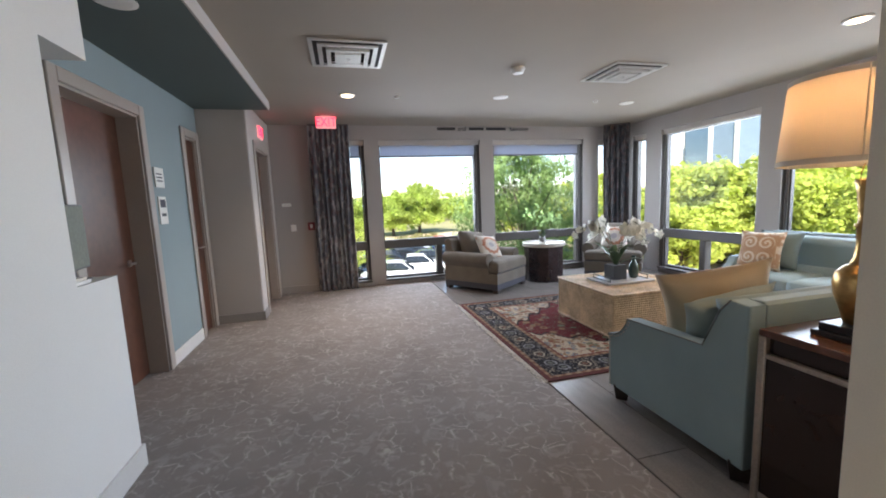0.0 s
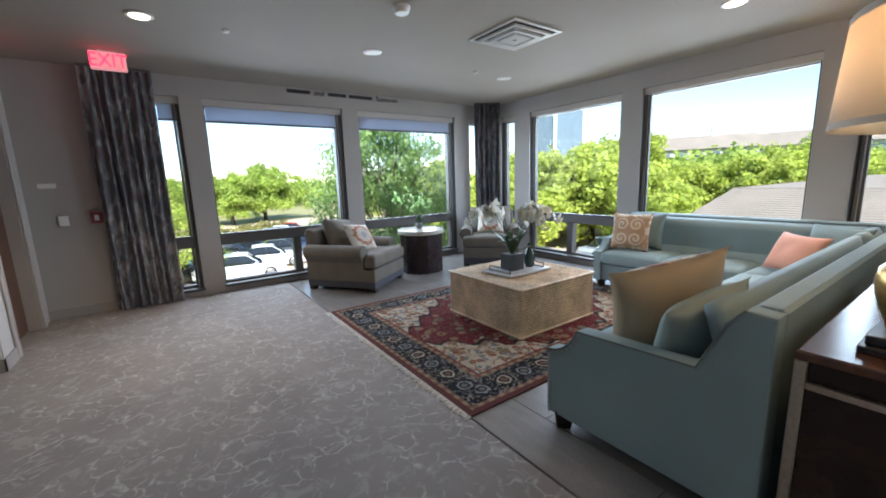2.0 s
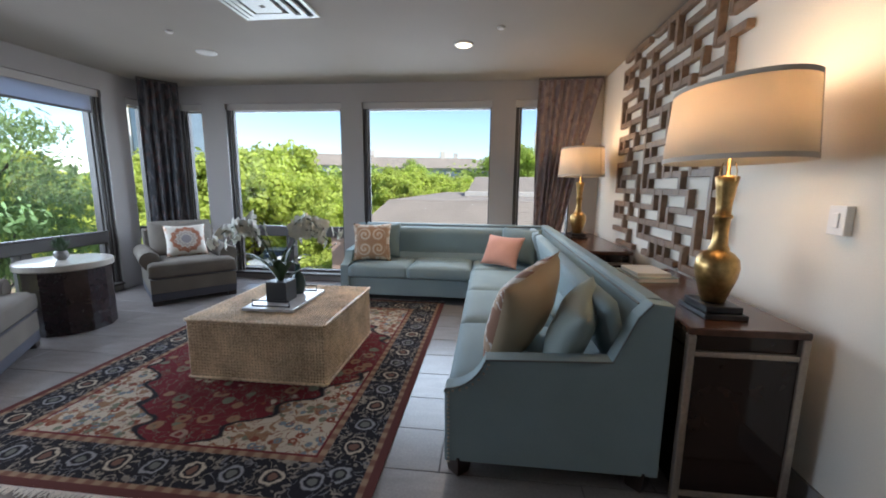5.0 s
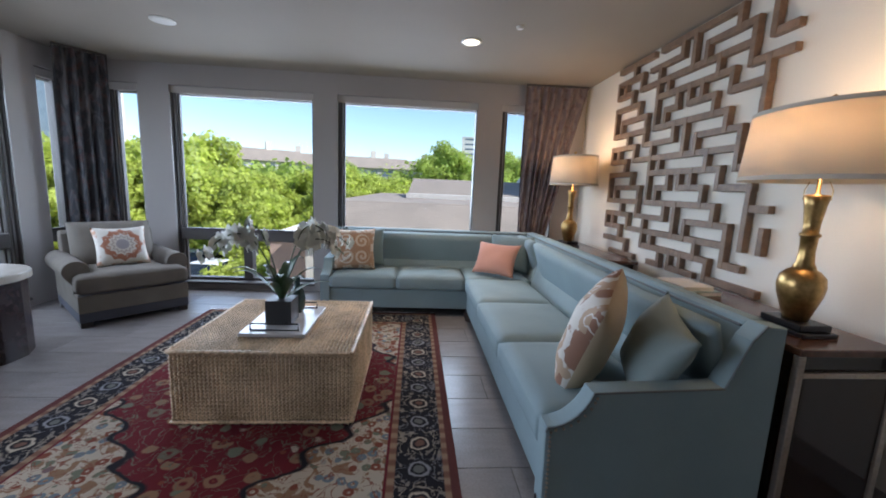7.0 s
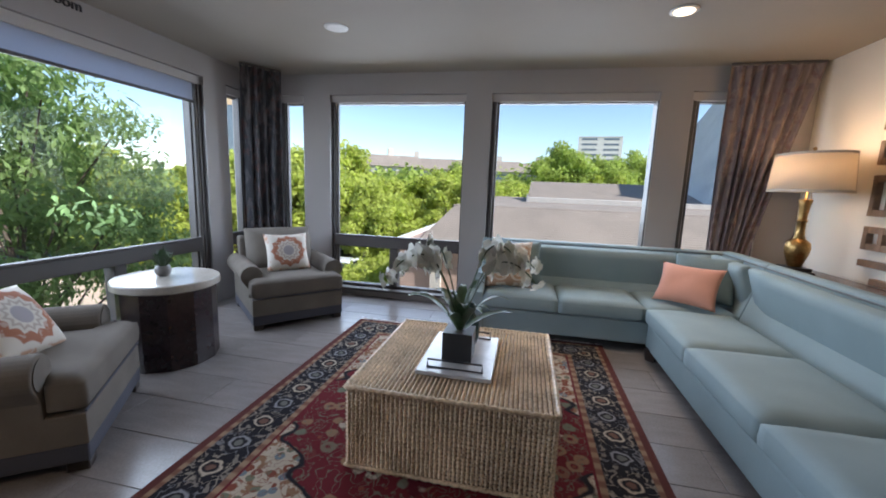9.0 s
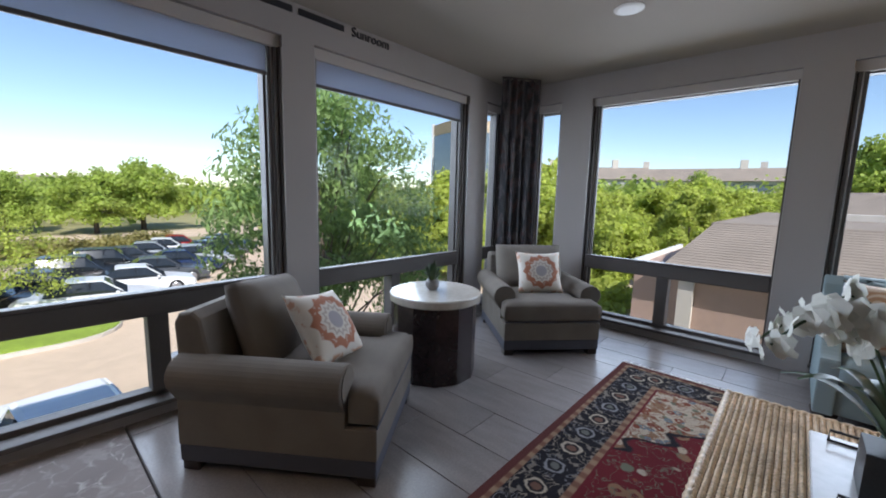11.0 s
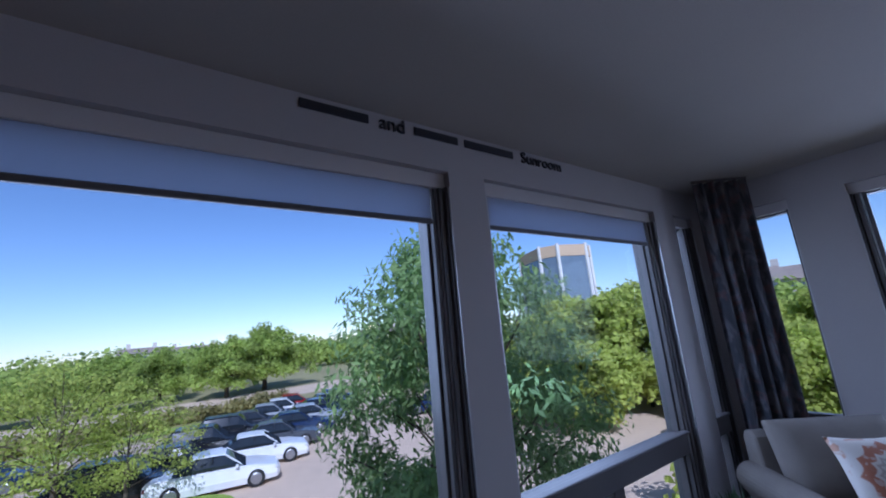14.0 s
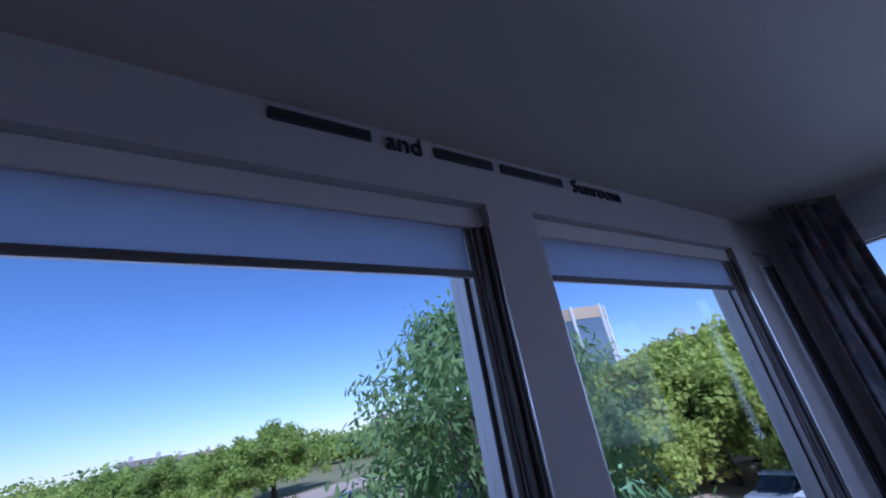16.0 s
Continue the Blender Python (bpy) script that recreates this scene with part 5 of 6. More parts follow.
disc("ceiling_speaker", "round white ceiling speaker grille", 2.54, 5.64, 0.11, 0.012)
disc("ceiling_speaker", "round white ceiling speaker grille", 4.78, 5.80, 0.11, 0.012)
disc("smoke_detector", "white smoke detector on the ceiling", 2.24, 4.42, 0.075, 0.06)
disc("sprinkler_head", "small white sprinkler cover on the ceiling", 1.05, 5.73, 0.035, 0.02)
disc("sprinkler_head", "small white sprinkler cover on the ceiling", 4.15, 5.72, 0.035, 0.02)
disc("sprinkler_head", "small white sprinkler cover on the ceiling", 4.33, 2.46, 0.035, 0.02)


def word(text, size, material, parent, m, depth=0.004):
    cu = bpy.data.curves.new("word", "FONT")
    cu.body, cu.size, cu.extrude, cu.align_x, cu.align_y = text, size * U, depth, "CENTER", "CENTER"
    ob = new("lettering", cu)
    me = bpy.data.meshes.new_from_object(ob.evaluated_get(bpy.context.evaluated_depsgraph_get()))
    bpy.data.objects.remove(ob)
    ob = new("lettering", me)
    me.materials.append(material)
    ob.parent = parent
    ob.matrix_basis = m
    return ob


def exit_sign(m, label):
    e = thing("exit_sign", label, "exit sign", m, group="exit signs")
    part("housing", box(-0.155, 0.155, -0.02, 0.02, -0.20, -0.012, 0.006), M_exitbody, e, "pale lit sign housing")
    part("canopy", box(-0.08, 0.08, -0.03, 0.03, -0.012, -0.001), M_plastic, e)
    word("EXIT", 0.19, M_exitred, e, Matrix.Translation(Vector((0, -0.0225, -0.106)) * U) @ Matrix.Rotation(radians(90), 4, "X") @ Matrix.Diagonal((0.85, 1.05, 1, 1)))


exit_sign(at(0.06, 6.98, CEIL), "red lit exit sign hanging from the ceiling")
exit_sign(at(-0.955, 7.0, 2.86, 90), "red lit exit sign over the exit door")


def plate(name, label, x, y, z, w, h, axis, material=M_plastic, t=0.02, nub=True):
    o = thing(name, label, name.replace("_", " "), at(x, y, z, 0 if axis == "-y" else (90 if axis == "+x" else 180)))
    part("cover_plate", box(-w / 2, w / 2, -t, 0, -h / 2, h / 2, 0.003), material, o)
    if nub:
        part("button", box(-w * 0.18, w * 0.18, -t - 0.006, -t, -h * 0.25, h * 0.25, 0.002), M_plastic if material is not M_red else M_metal, o)
    return o


plate("light_switch", "white light switch plate", -0.66, NY - 0.001, 1.20, 0.09, 0.12, "-y")
plate("fire_alarm_pull", "dark red fire alarm pull box", -0.35, NY - 0.001, 1.22, 0.12, 0.14, "-y", M_red, 0.05)
plate("wall_sign", "small pale sign plate", -0.75, NY - 0.001, 1.62, 0.16, 0.06, "-y", M_sign, 0.008, False)
plate("thermostat", "white wall thermostat on the cream wall", 2.23, SY + 0.001, 1.40, 0.09, 0.13, "+y", M_plastic, 0.035)
sign = plate("room_sign", "pale room sign with dark bars", -1.559, 4.80, 1.93, 0.20, 0.20, "+x", M_sign, 0.012, False)
for z in (0.03, -0.005, -0.04):
    part("sign_bar", box(-0.07, 0.05, -0.0145, -0.0125, z, z + 0.014), M_letter, sign, "plain dark bar")
sign = plate("room_sign", "small pale room sign with dark panel", -1.559, 4.80, 1.60, 0.17, 0.28, "+x", M_sign, 0.012, False)
part("sign_bar", box(-0.06, 0.06, -0.0145, -0.0125, 0.03, 0.11), M_chairband, sign, "dark plain panel")
part("sign_bar", box(-0.05, 0.05, -0.0145, -0.0125, -0.06, -0.03), M_letter, sign, "plain dark bar")


def wall_lettering():
    """Dark lettering on the wall above the windows; the names are plain bars."""
    e = thing("wall_lettering", "dark raised lettering above the windows", "lettering", at(2.10, NY, 2.965))
    for a, b in ((0.0, 0.36), (0.64, 0.95), (1.0, 1.42)):
        part("name_bar", box(a, b, -0.012, -0.001, -0.026, 0.026, 0.004), M_letter, e, "plain dark bar")
    for text, x in (("and", 0.50), ("Sunroom", 1.71)):
        word(text, 0.115, M_letter, e, Matrix.Translation(Vector((x, -0.006, 0.0)) * U) @ Matrix.Rotation(radians(90), 4, "X"), 0.005)


wall_lettering()


def counter_things():
    m = thing("monitor", "black-framed flat screen standing on the counter ledge", "screen", at(-1.20, 2.70, 1.222, 100))
    part("screen_frame", box(-0.20, 0.20, -0.012, 0.012, 0.06, 0.42, 0.004), M_black, m)
    part("screen_glass", box(-0.19, 0.19, -0.0145, -0.0125, 0.07, 0.41), mat("glossy_screen_glass", (0.25, 0.27, 0.24), 0.05, var=0.1, bump=0.0), m, "glossy screen reflecting the windows")
    part("foot", box(-0.08, 0.08, -0.05, 0.06, 0.0, 0.012, 0.003), M_black, m)
    part("neck", box(-0.025, 0.025, -0.006, 0.006, 0.01, 0.08), M_black, m)
    t = thing("paper_tray", "low pale stepped paper tray on the counter ledge", "tray", at(-1.18, 2.56, 1.222, 90))
    part("tray_base", box(-0.05, 0.10, -0.08, 0.08, 0.0, 0.02, 0.003), M_plastic, t)
    part("paper", box(-0.03, 0.08, -0.07, 0.07, 0.02, 0.035), M_book, t)


counter_things()
lens = disc("ceiling_sensor", "square pale light panel in the dark soffit", -1.05, 3.2, 0.12, 0.012)
lens.matrix_basis = at(-1.05, 3.2, 2.899)

# ---- outdoors ----
GZ = -3.9


def flat(name, pts, z, material, label, category):
    return tagged(raw(name, [(x, y, z) for x, y in pts], [tuple(range(len(pts)))], material), label, category, kind="structure")


flat("ground", [(-2600, -2600), (2600, -2600), (2600, 2600), (-2600, 2600)], GZ, M_dry, "dry grassy ground reaching the horizon", "ground")
flat("parking_lot", [(-14, 8.2), (30, 8.2), (34, 26), (26, 40), (20, 50), (13, 46), (-14, 37.5)], GZ + 0.02, M_asphalt, "pale sunlit concrete parking lot", "paving")
flat("road_far", [(-60, 50), (-60, 58), (90, 74), (140, 60), (138, 52), (40, 58)], GZ + 0.03, M_asphalt, "pale far road", "road")


def grass_island():
    """A kerbed lawn island with a rounded end."""
    pts = [(-14, 22.6), (2.2, 22.6)]
    pts += [(2.2 + 1.9 * math.sin(a), 24.5 - 1.9 * math.cos(a)) for a in [math.pi * k / 10 for k in range(1, 10)]]
    pts += [(2.2, 26.4), (-14, 26.4)]
    isl = thing("lawn_island", "bright mown lawn island with pale kerb", "lawn", kind="structure")
    part("kerb", extrude(pts, "z", GZ, GZ + 0.15), M_stucco, isl)
    cx, cy = sum(p[0] for p in pts) / len(pts), sum(p[1] for p in pts) / len(pts)
    part("turf", extrude([(cx + (x - cx) * 0.985, cy + (y - cy) * 0.93) for x, y in pts], "z", GZ + 0.1, GZ + 0.19), M_grass, isl)


grass_island()
flat("verge", [(-14, 39.5), (13, 47.5), (13, 49.5), (-14, 42)], GZ + 0.04, M_grass, "mown grass verge beyond the cars", "lawn")
flat("verge", [(20, 52), (36, 46), (44, 50), (30, 57)], GZ + 0.04, M_grass, "mown grass verge beyond the cars", "lawn")


# trees
def leaf_cloud(centres, count, size, droop=0.0, long=1.6):
    """Leaf blades scattered over the shells of many small clumps."""
    rng = np.random.default_rng(len(centres) * 7 + count)
    c = np.array([p[:3] for p in centres])
    r = np.array([p[3] for p in centres])
    k = rng.choice(len(c), count, p=r ** 2 / (r ** 2).sum())
    d = rng.normal(size=(count, 3))
    d /= np.linalg.norm(d, axis=1)[:, None]
    p = c[k] + d * (r[k] * rng.uniform(0.45, 1.35, count))[:, None] * np.array((1, 1, 0.75))
    face = d + np.array((0, 0, 0.45)) + rng.normal(size=(count, 3)) * 0.6
    face /= np.linalg.norm(face, axis=1)[:, None]
    a = rng.normal(size=(count, 3)) + np.array((0, 0, -droop))
    a -= face * (a * face).sum(1)[:, None]
    a /= np.linalg.norm(a, axis=1)[:, None]
    b = np.cross(a, face)
    b /= np.linalg.norm(b, axis=1)[:, None] + 1e-9
    s = size * rng.uniform(0.6, 1.3, count)[:, None]
    quad = np.stack([p - a * s * long / 2, p + b * s * 0.5, p + a * s * long / 2, p - b * s * 0.5], 1).reshape(-1, 3)
    return quad, np.arange(count * 4).reshape(-1, 4)


def cloud_mesh(name, quad, faces, material):
    me = bpy.data.meshes.new(name)
    me.vertices.add(len(quad))
    me.vertices.foreach_set("co", (quad * U).astype(np.float32).ravel())
    me.loops.add(faces.size)
    me.loops.foreach_set("vertex_index", faces.astype(np.int32).ravel())
    me.polygons.add(len(faces))
    me.polygons.foreach_set("loop_start", np.arange(0, faces.size, 4, dtype=np.int32))
    me.update(calc_edges=True)
    me.materials.append(material)
    return me


def tree(label, height, spread, trunk_h, leaves, size, material, seed, droop=0.0, clumps=26, lean=0.0, trunk_r=0.13, long=1.6):
    rng = random.Random(seed)
    t = thing("tree", label, "tree")
    bm = bmesh.new()
    top = Vector((lean, 0.1 * lean, height * 0.78))
    tube([(0, 0, -0.1), (lean * 0.15, 0, trunk_h * 0.6), (lean * 0.4, 0.05, trunk_h * 1.2), (top.x, top.y, top.z)], [trunk_r * 1.25, trunk_r, trunk_r * 0.75, trunk_r * 0.15], 8, bm)
    part("trunk", bm, M_bark, t, smooth=True)
    centres = []
    bm = bmesh.new()
    for i in range(clumps):
        a = i * 2.399 + rng.uniform(-0.4, 0.4)
        f = (i + 0.5) / clumps
        z = trunk_h + (height - trunk_h) * (0.05 + 0.92 * f)
        wide = spread * math.sin(math.pi * min(1, 0.22 + 0.74 * f)) ** 0.8 * rng.uniform(0.55, 1.05)
        e = Vector((lean * f + wide * math.cos(a), wide * math.sin(a), z))
        s = Vector((lean * f * 0.7, 0, trunk_h * 0.8 + (z - trunk_h) * 0.45))
        mid = (s + e) / 2 + Vector((0, 0, 0.10 * height * rng.uniform(0, 0.6)))
        tube([s, mid, e], [trunk_r * 0.35 * (1.1 - f), trunk_r * 0.2, 0.012], 5, bm)
        for _ in range(3):
            q = e + Vector((rng.gauss(0, 1), rng.gauss(0, 1), rng.gauss(0, 0.7))) * spread * 0.17
            centres.append((*q, spread * rng.uniform(0.13, 0.25)))
        centres.append((*((mid + e) / 2), spread * rng.uniform(0.12, 0.2)))
    part("limbs", bm, M_bark, t)
    quad, faces = leaf_cloud(centres, leaves, size, droop, long)
    crown = new("crown", cloud_mesh("crown", quad, faces, material))
    crown.parent = t
    return t


near = tree("young tree with drooping cool green leaves close outside the windows", 7.4, 2.25, 2.2, 30000, 0.05, M_leaf, 3, 1.6, 34, -0.7, 0.09, 3.0)
near.matrix_basis = at(6.15, 11.75, GZ)
yard = tree("slender spring green tree on the lawn island", 5.6, 2.6, 1.4, 5600, 0.09, M_leaf2, 5, 0.2, 24, 0.1, 0.09)
yard.matrix_basis = at(-1.4, 26.0, GZ + 0.15)
big = tree("broad round-crowned green oak beyond the parking lot", 8.0, 4.6, 2.2, 15000, 0.26, M_leaf3, 8, 0.0, 30, 0.0, 0.28)
big.matrix_basis = at(13, 68, GZ)
bright = tree("full spring green tree beyond the parking lot", 7.5, 3.9, 1.8, 13000, 0.25, M_leaf2, 13, 0.1, 28, 0.2, 0.2)
bright.matrix_basis = at(26, 38, GZ)
slim = tree("thin-crowned young tree by the far drive", 5.5, 2.0, 1.5, 3200, 0.2, M_leaf2, 21, 0.0, 18, 0.0, 0.1)
slim.matrix_basis = at(27, 50, GZ)
RNG = random.Random(4)


def plant_row(src, spots):
    for x, y, s in spots:
        m = at(x, y, GZ, RNG.uniform(0, 360)) @ Matrix.Diagonal((s * RNG.uniform(0.9, 1.15), s, s * RNG.uniform(0.85, 1.1), 1))
        c = copy_thing(src, m)
        c.scale = m.to_scale()
        c["group"] = "trees round the parking lot"


plant_row(yard, [(0.6, 26.2, 0.8), (-6.5, 27.5, 1.0), (-9, 24.6, 0.9)])
plant_row(big, [(-22, 66, 0.74), (-13, 64, 0.62), (-4, 66, 0.66), (8, 65, 0.9), (1, 70, 0.7), (72, -2, 1.5), (73, -7, 1.42), (76, -13, 1.3), (80, -8, 1.25), (72, 16, 1.02), (69, -9, 1.2), (76, -18, 1.15), (-32, 70, 0.9), (48, 84, 0.9)])
plant_row(bright, [(25, 23.5, 1.02), (33, 20.5, 1.2), (27, 19.2, 0.98), (21.5, 28, 0.85), (52, 26, 0.98), (55, 14, 1.0), (57, 9, 0.95), (50, 8.5, 0.9), (44, 14.5, 0.8), (33, 34, 1.0), (30, 27.5, 0.95), (37, 26, 1.1), (43, 19, 0.88), (46, 31, 1.05), (40, 11, 0.78), (48, 12, 0.85), (52, 21, 0.95), (47, 4, 0.85), (55, 6, 0.95), (58, -2, 0.95), (25.5, 15.0, 0.68), (23.5, 12.0, 0.6), (20.5, 20.0, 0.6), (64, 14, 1.05), (66, -8, 1.0), (19, 24, 0.55)])
plant_row(slim, [(33, 52, 1.0), (21, 46.5, 0.8), (27, 20.5, 0.9), (29, 9.5, 1.0), (24, 9.0, 0.7)])


def woods():
    """The far belt of trees that closes the view, too many to count."""
    rng = random.Random(11)
    centres = []
    for i in range(760):
        a = radians(rng.uniform(-62, 132))
        d = rng.uniform(72, 170)
        h = rng.uniform(3.8, 7.2)
        if radians(8) < a < radians(30) and d < 100:
            d += 60
        if a > radians(55):
            d = rng.uniform(62, 95) + 12 * (a > radians(84))
            h = rng.uniform(5.5, 8.6)
        for _ in range(3):
            centres.append((d * math.sin(a) + rng.gauss(0, 1.6), 5 + d * math.cos(a) + rng.gauss(0, 1.6), GZ + h * rng.uniform(0.35, 0.85), rng.uniform(2.0, 3.6)))
    quad, faces = leaf_cloud(centres, 120000, 0.75, 0.0, 1.3)
    w = new("far_woods", cloud_mesh("far_woods", quad, faces, M_leaf3))
    tagged(w, "far belt of green trees round the parking lot", "trees", kind="stuff")
    centres = [(rng.uniform(-10, 13), 0, GZ + rng.uniform(0.2, 0.7), rng.uniform(0.5, 0.9)) for _ in range(90)]
    centres = [(x, 45.5 + (x + 10) * 0.28 + rng.uniform(-1.2, 1.2), z, r) for x, _, z, r in centres]
    quad, faces = leaf_cloud(centres, 9000, 0.22)
    tagged(new("shrub_hedge", cloud_mesh("shrub_hedge", quad, faces, M_leaf4)), "olive-brown shrub hedge behind the parked cars", "hedge", kind="stuff")
    centres = [(x + rng.gauss(0, 0.4), y + rng.gauss(0, 0.4), GZ + rng.uniform(0.3, 1.6), rng.uniform(0.4, 0.9)) for x, y in [(14 + 0.6 * k, 11.5 + 0.5 * math.sin(k)) for k in range(14)] for _ in range(5)]
    quad, faces = leaf_cloud(centres, 7000, 0.17)
    tagged(new("shrubs", cloud_mesh("shrubs", quad, faces, M_leaf2)), "bright green shrubs at the low building", "shrub", kind="stuff")


woods()


# cars
def car(paint, label, suv=False):
    """Nose towards -y; on the ground at the origin."""
    c = thing("car", label, "car", group="parked cars")
    L, W = (5.0, 2.05) if suv else (4.95, 1.95)
    H = 1.75 if suv else 1.5
    belt = 1.02 if suv else 0.92

    def loft(rows, name, material):
        bm = bmesh.new()
        rings = []
        for y, w, z0, z1, tuck in rows:
            hw = w / 2
            rings.append([bm.verts.new(p) for p in ((-hw * 0.94, y, z0), (-hw, y, z0 + (z1 - z0) * 0.35), (-hw * tuck, y, z1 - 0.04), (-hw * tuck * 0.88, y, z1), (hw * tuck * 0.88, y, z1), (hw * tuck, y, z1 - 0.04), (hw, y, z0 + (z1 - z0) * 0.35), (hw * 0.94, y, z0))])
        for a, b in zip(rings, rings[1:]):
            for i in range(8):
                bm.faces.new((a[i], a[(i + 1) % 8], b[(i + 1) % 8], b[i]))
        bm.faces.new(rings[0][::-1])
        bm.faces.new(rings[-1])
        return part(name, bm, material, c, smooth=False)
    h = L / 2
    loft([(-h, W * 0.72, 0.30, 0.58, 0.96), (-h + 0.12, W * 0.88, 0.22, 0.70, 0.96), (-h + 0.9, W, 0.20, belt - 0.06, 0.95), (-h + 1.5, W, 0.20, belt, 0.95), (h - 1.0, W, 0.20, belt + 0.03, 0.95), (h - 0.25, W * 0.95, 0.24, belt + 0.02, 0.94), (h, W * 0.8, 0.34, belt - 0.14, 0.94)], "body", paint)
    back = h - 0.35 if suv else h - 0.95
    loft([(-h + 1.35, W * 0.84, belt - 0.05, belt + 0.02, 0.95), (-h + 2.1, W * 0.86, belt - 0.05, H - 0.06, 0.80), (-h + 2.7, W * 0.86, belt - 0.05, H - 0.02, 0.78), (back - 0.7, W * 0.86, belt - 0.05, H - 0.03, 0.78), (back, W * 0.82, belt - 0.05, belt + 0.10, 0.9)], "glasshouse", M_carglass)
    loft([(-h + 2.12, W * 0.70, H - 0.07, H - 0.035, 0.97), (-h + 2.7, W * 0.72, H - 0.05, H, 0.96), (back - 0.75, W * 0.72, H - 0.05, H - 0.01, 0.96), (back - 0.62, W * 0.70, H - 0.10, H - 0.06, 0.97)], "roof", paint)
    for s in (-1, 1):
        part("pillar", tube([(s * W * 0.40, -h + 1.45, belt), (s * W * 0.345, -h + 2.12, H - 0.06)], 0.035, 6), paint, c)
        part("pillar", tube([(s * W * 0.425, 0.12, belt - 0.02), (s * W * 0.35, 0.10, H - 0.05)], 0.035, 6), M_black, c)
        part("headlight", box(s * W * 0.36 - 0.16, s * W * 0.36 + 0.16, -h + 0.06, -h + 0.22, 0.55, 0.68, 0.02), M_carlamp, c)
        part("tail_light", box(s * W * 0.36 - 0.14, s * W * 0.36 + 0.14, h - 0.10, h - 0.03, 0.62, 0.76, 0.02), M_red, c)
        part("mirror", box(s * (W / 2 + 0.06) - 0.07, s * (W / 2 + 0.06) + 0.07, -h + 1.62, -h + 1.74, belt, belt + 0.13, 0.02), paint, c)
        for y in (-h + 0.95, h - 0.95):
            w = part("wheel", lathe([(0.0, -0.11), (0.30, -0.11), (0.35, -0.08), (0.35, 0.08), (0.30, 0.11), (0.0, 0.11)], 20), M_tyre, c)
            w.matrix_basis = at(s * (W / 2 - 0.10), y, 0.35) @ Matrix.Rotation(radians(90), 4, "Y")
            part("rim", lathe([(0.0, -0.125), (0.20, -0.125), (0.23, -0.112), (0.23, 0.112), (0.20, 0.125), (0.0, 0.125)], 14), M_rim, w)
    return c


names = ("white", "black", "navy blue", "silver", "dark grey", "red")
protos = [car(p, n + " parked saloon car in the lot", i in (1,)) for i, (p, n) in enumerate(zip(CARS, names))]
# (x, y, heading, paint)
ROW = [(3.6, 27.0, 82, 0), (0.2, 28.4, 80, 1), (5.6, 29.6, 82, 0), (2.2, 30.6, 80, 4), (7.0, 32.0, 82, 4), (3.6, 33.2, 80, 1), (8.6, 34.4, 82, 2), (5.2, 35.8, 80, 1), (10.2, 36.6, 82, 3), (6.6, 38.0, 80, 4),
       (11.6, 38.8, 82, 2), (8.2, 40.2, 80, 3), (13.0, 41.0, 82, 4), (9.6, 42.2, 80, 0), (14.4, 43.0, 82, 2), (11.0, 44.2, 80, 5), (-5.6, 35.6, 78, 2), (-9, 33, 78, 4)]
used = set()
for x, y, hd, k in ROW + [(1.9, 14.2, 8, 0), (-0.5, 14.6, 6, 2), (-4.2, 14.0, 4, 4), (-7.0, 14.2, 4, 3), (5.2, 15.0, 8, 3), (32.0, 21.8, 60, 0), (26, 24.5, 60, 3), (22, 28, 50, 1), (18.5, 32, 50, 2), (29, 16.5, 70, 3), (20.5, 13.2, 85, 0), (23.6, 15.4, 85, 3)]:
    if k not in used:
        protos[k].matrix_basis = at(x, y, GZ + 0.02, hd)
        used.add(k)
    else:
        copy_thing(protos[k], at(x, y, GZ + 0.02, hd))


# buildings
def shingle_rows(a, b, c, d, rows, name, parent, lift=0.010):
    """Courses of shingles on the roof quad a-b (eave) to d-c (ridge)."""
    a, b, c, d = (Vector(v) for v in (a, b, c, d))
    nrm = (b - a).cross(d - a).normalized()
    if nrm.z < 0:
        nrm = -nrm
    bm = bmesh.new()
    for i in range(rows):
        s, e = i / rows, min(1.0, (i + 1.12) / rows)
        p = [a.lerp(d, s) + nrm * lift, b.lerp(c, s) + nrm * lift, b.lerp(c, e) + nrm * lift * 0.2, a.lerp(d, e) + nrm * lift * 0.2]
        q = [a.lerp(d, s), b.lerp(c, s)]
        v = [bm.verts.new(x) for x in p]
        bm.faces.new(v)
        w = [bm.verts.new(x) for x in q]
        bm.faces.new((w[0], w[1], v[1], v[0]))
    return part(name, bm, M_shingle, parent, "tan shingle courses")


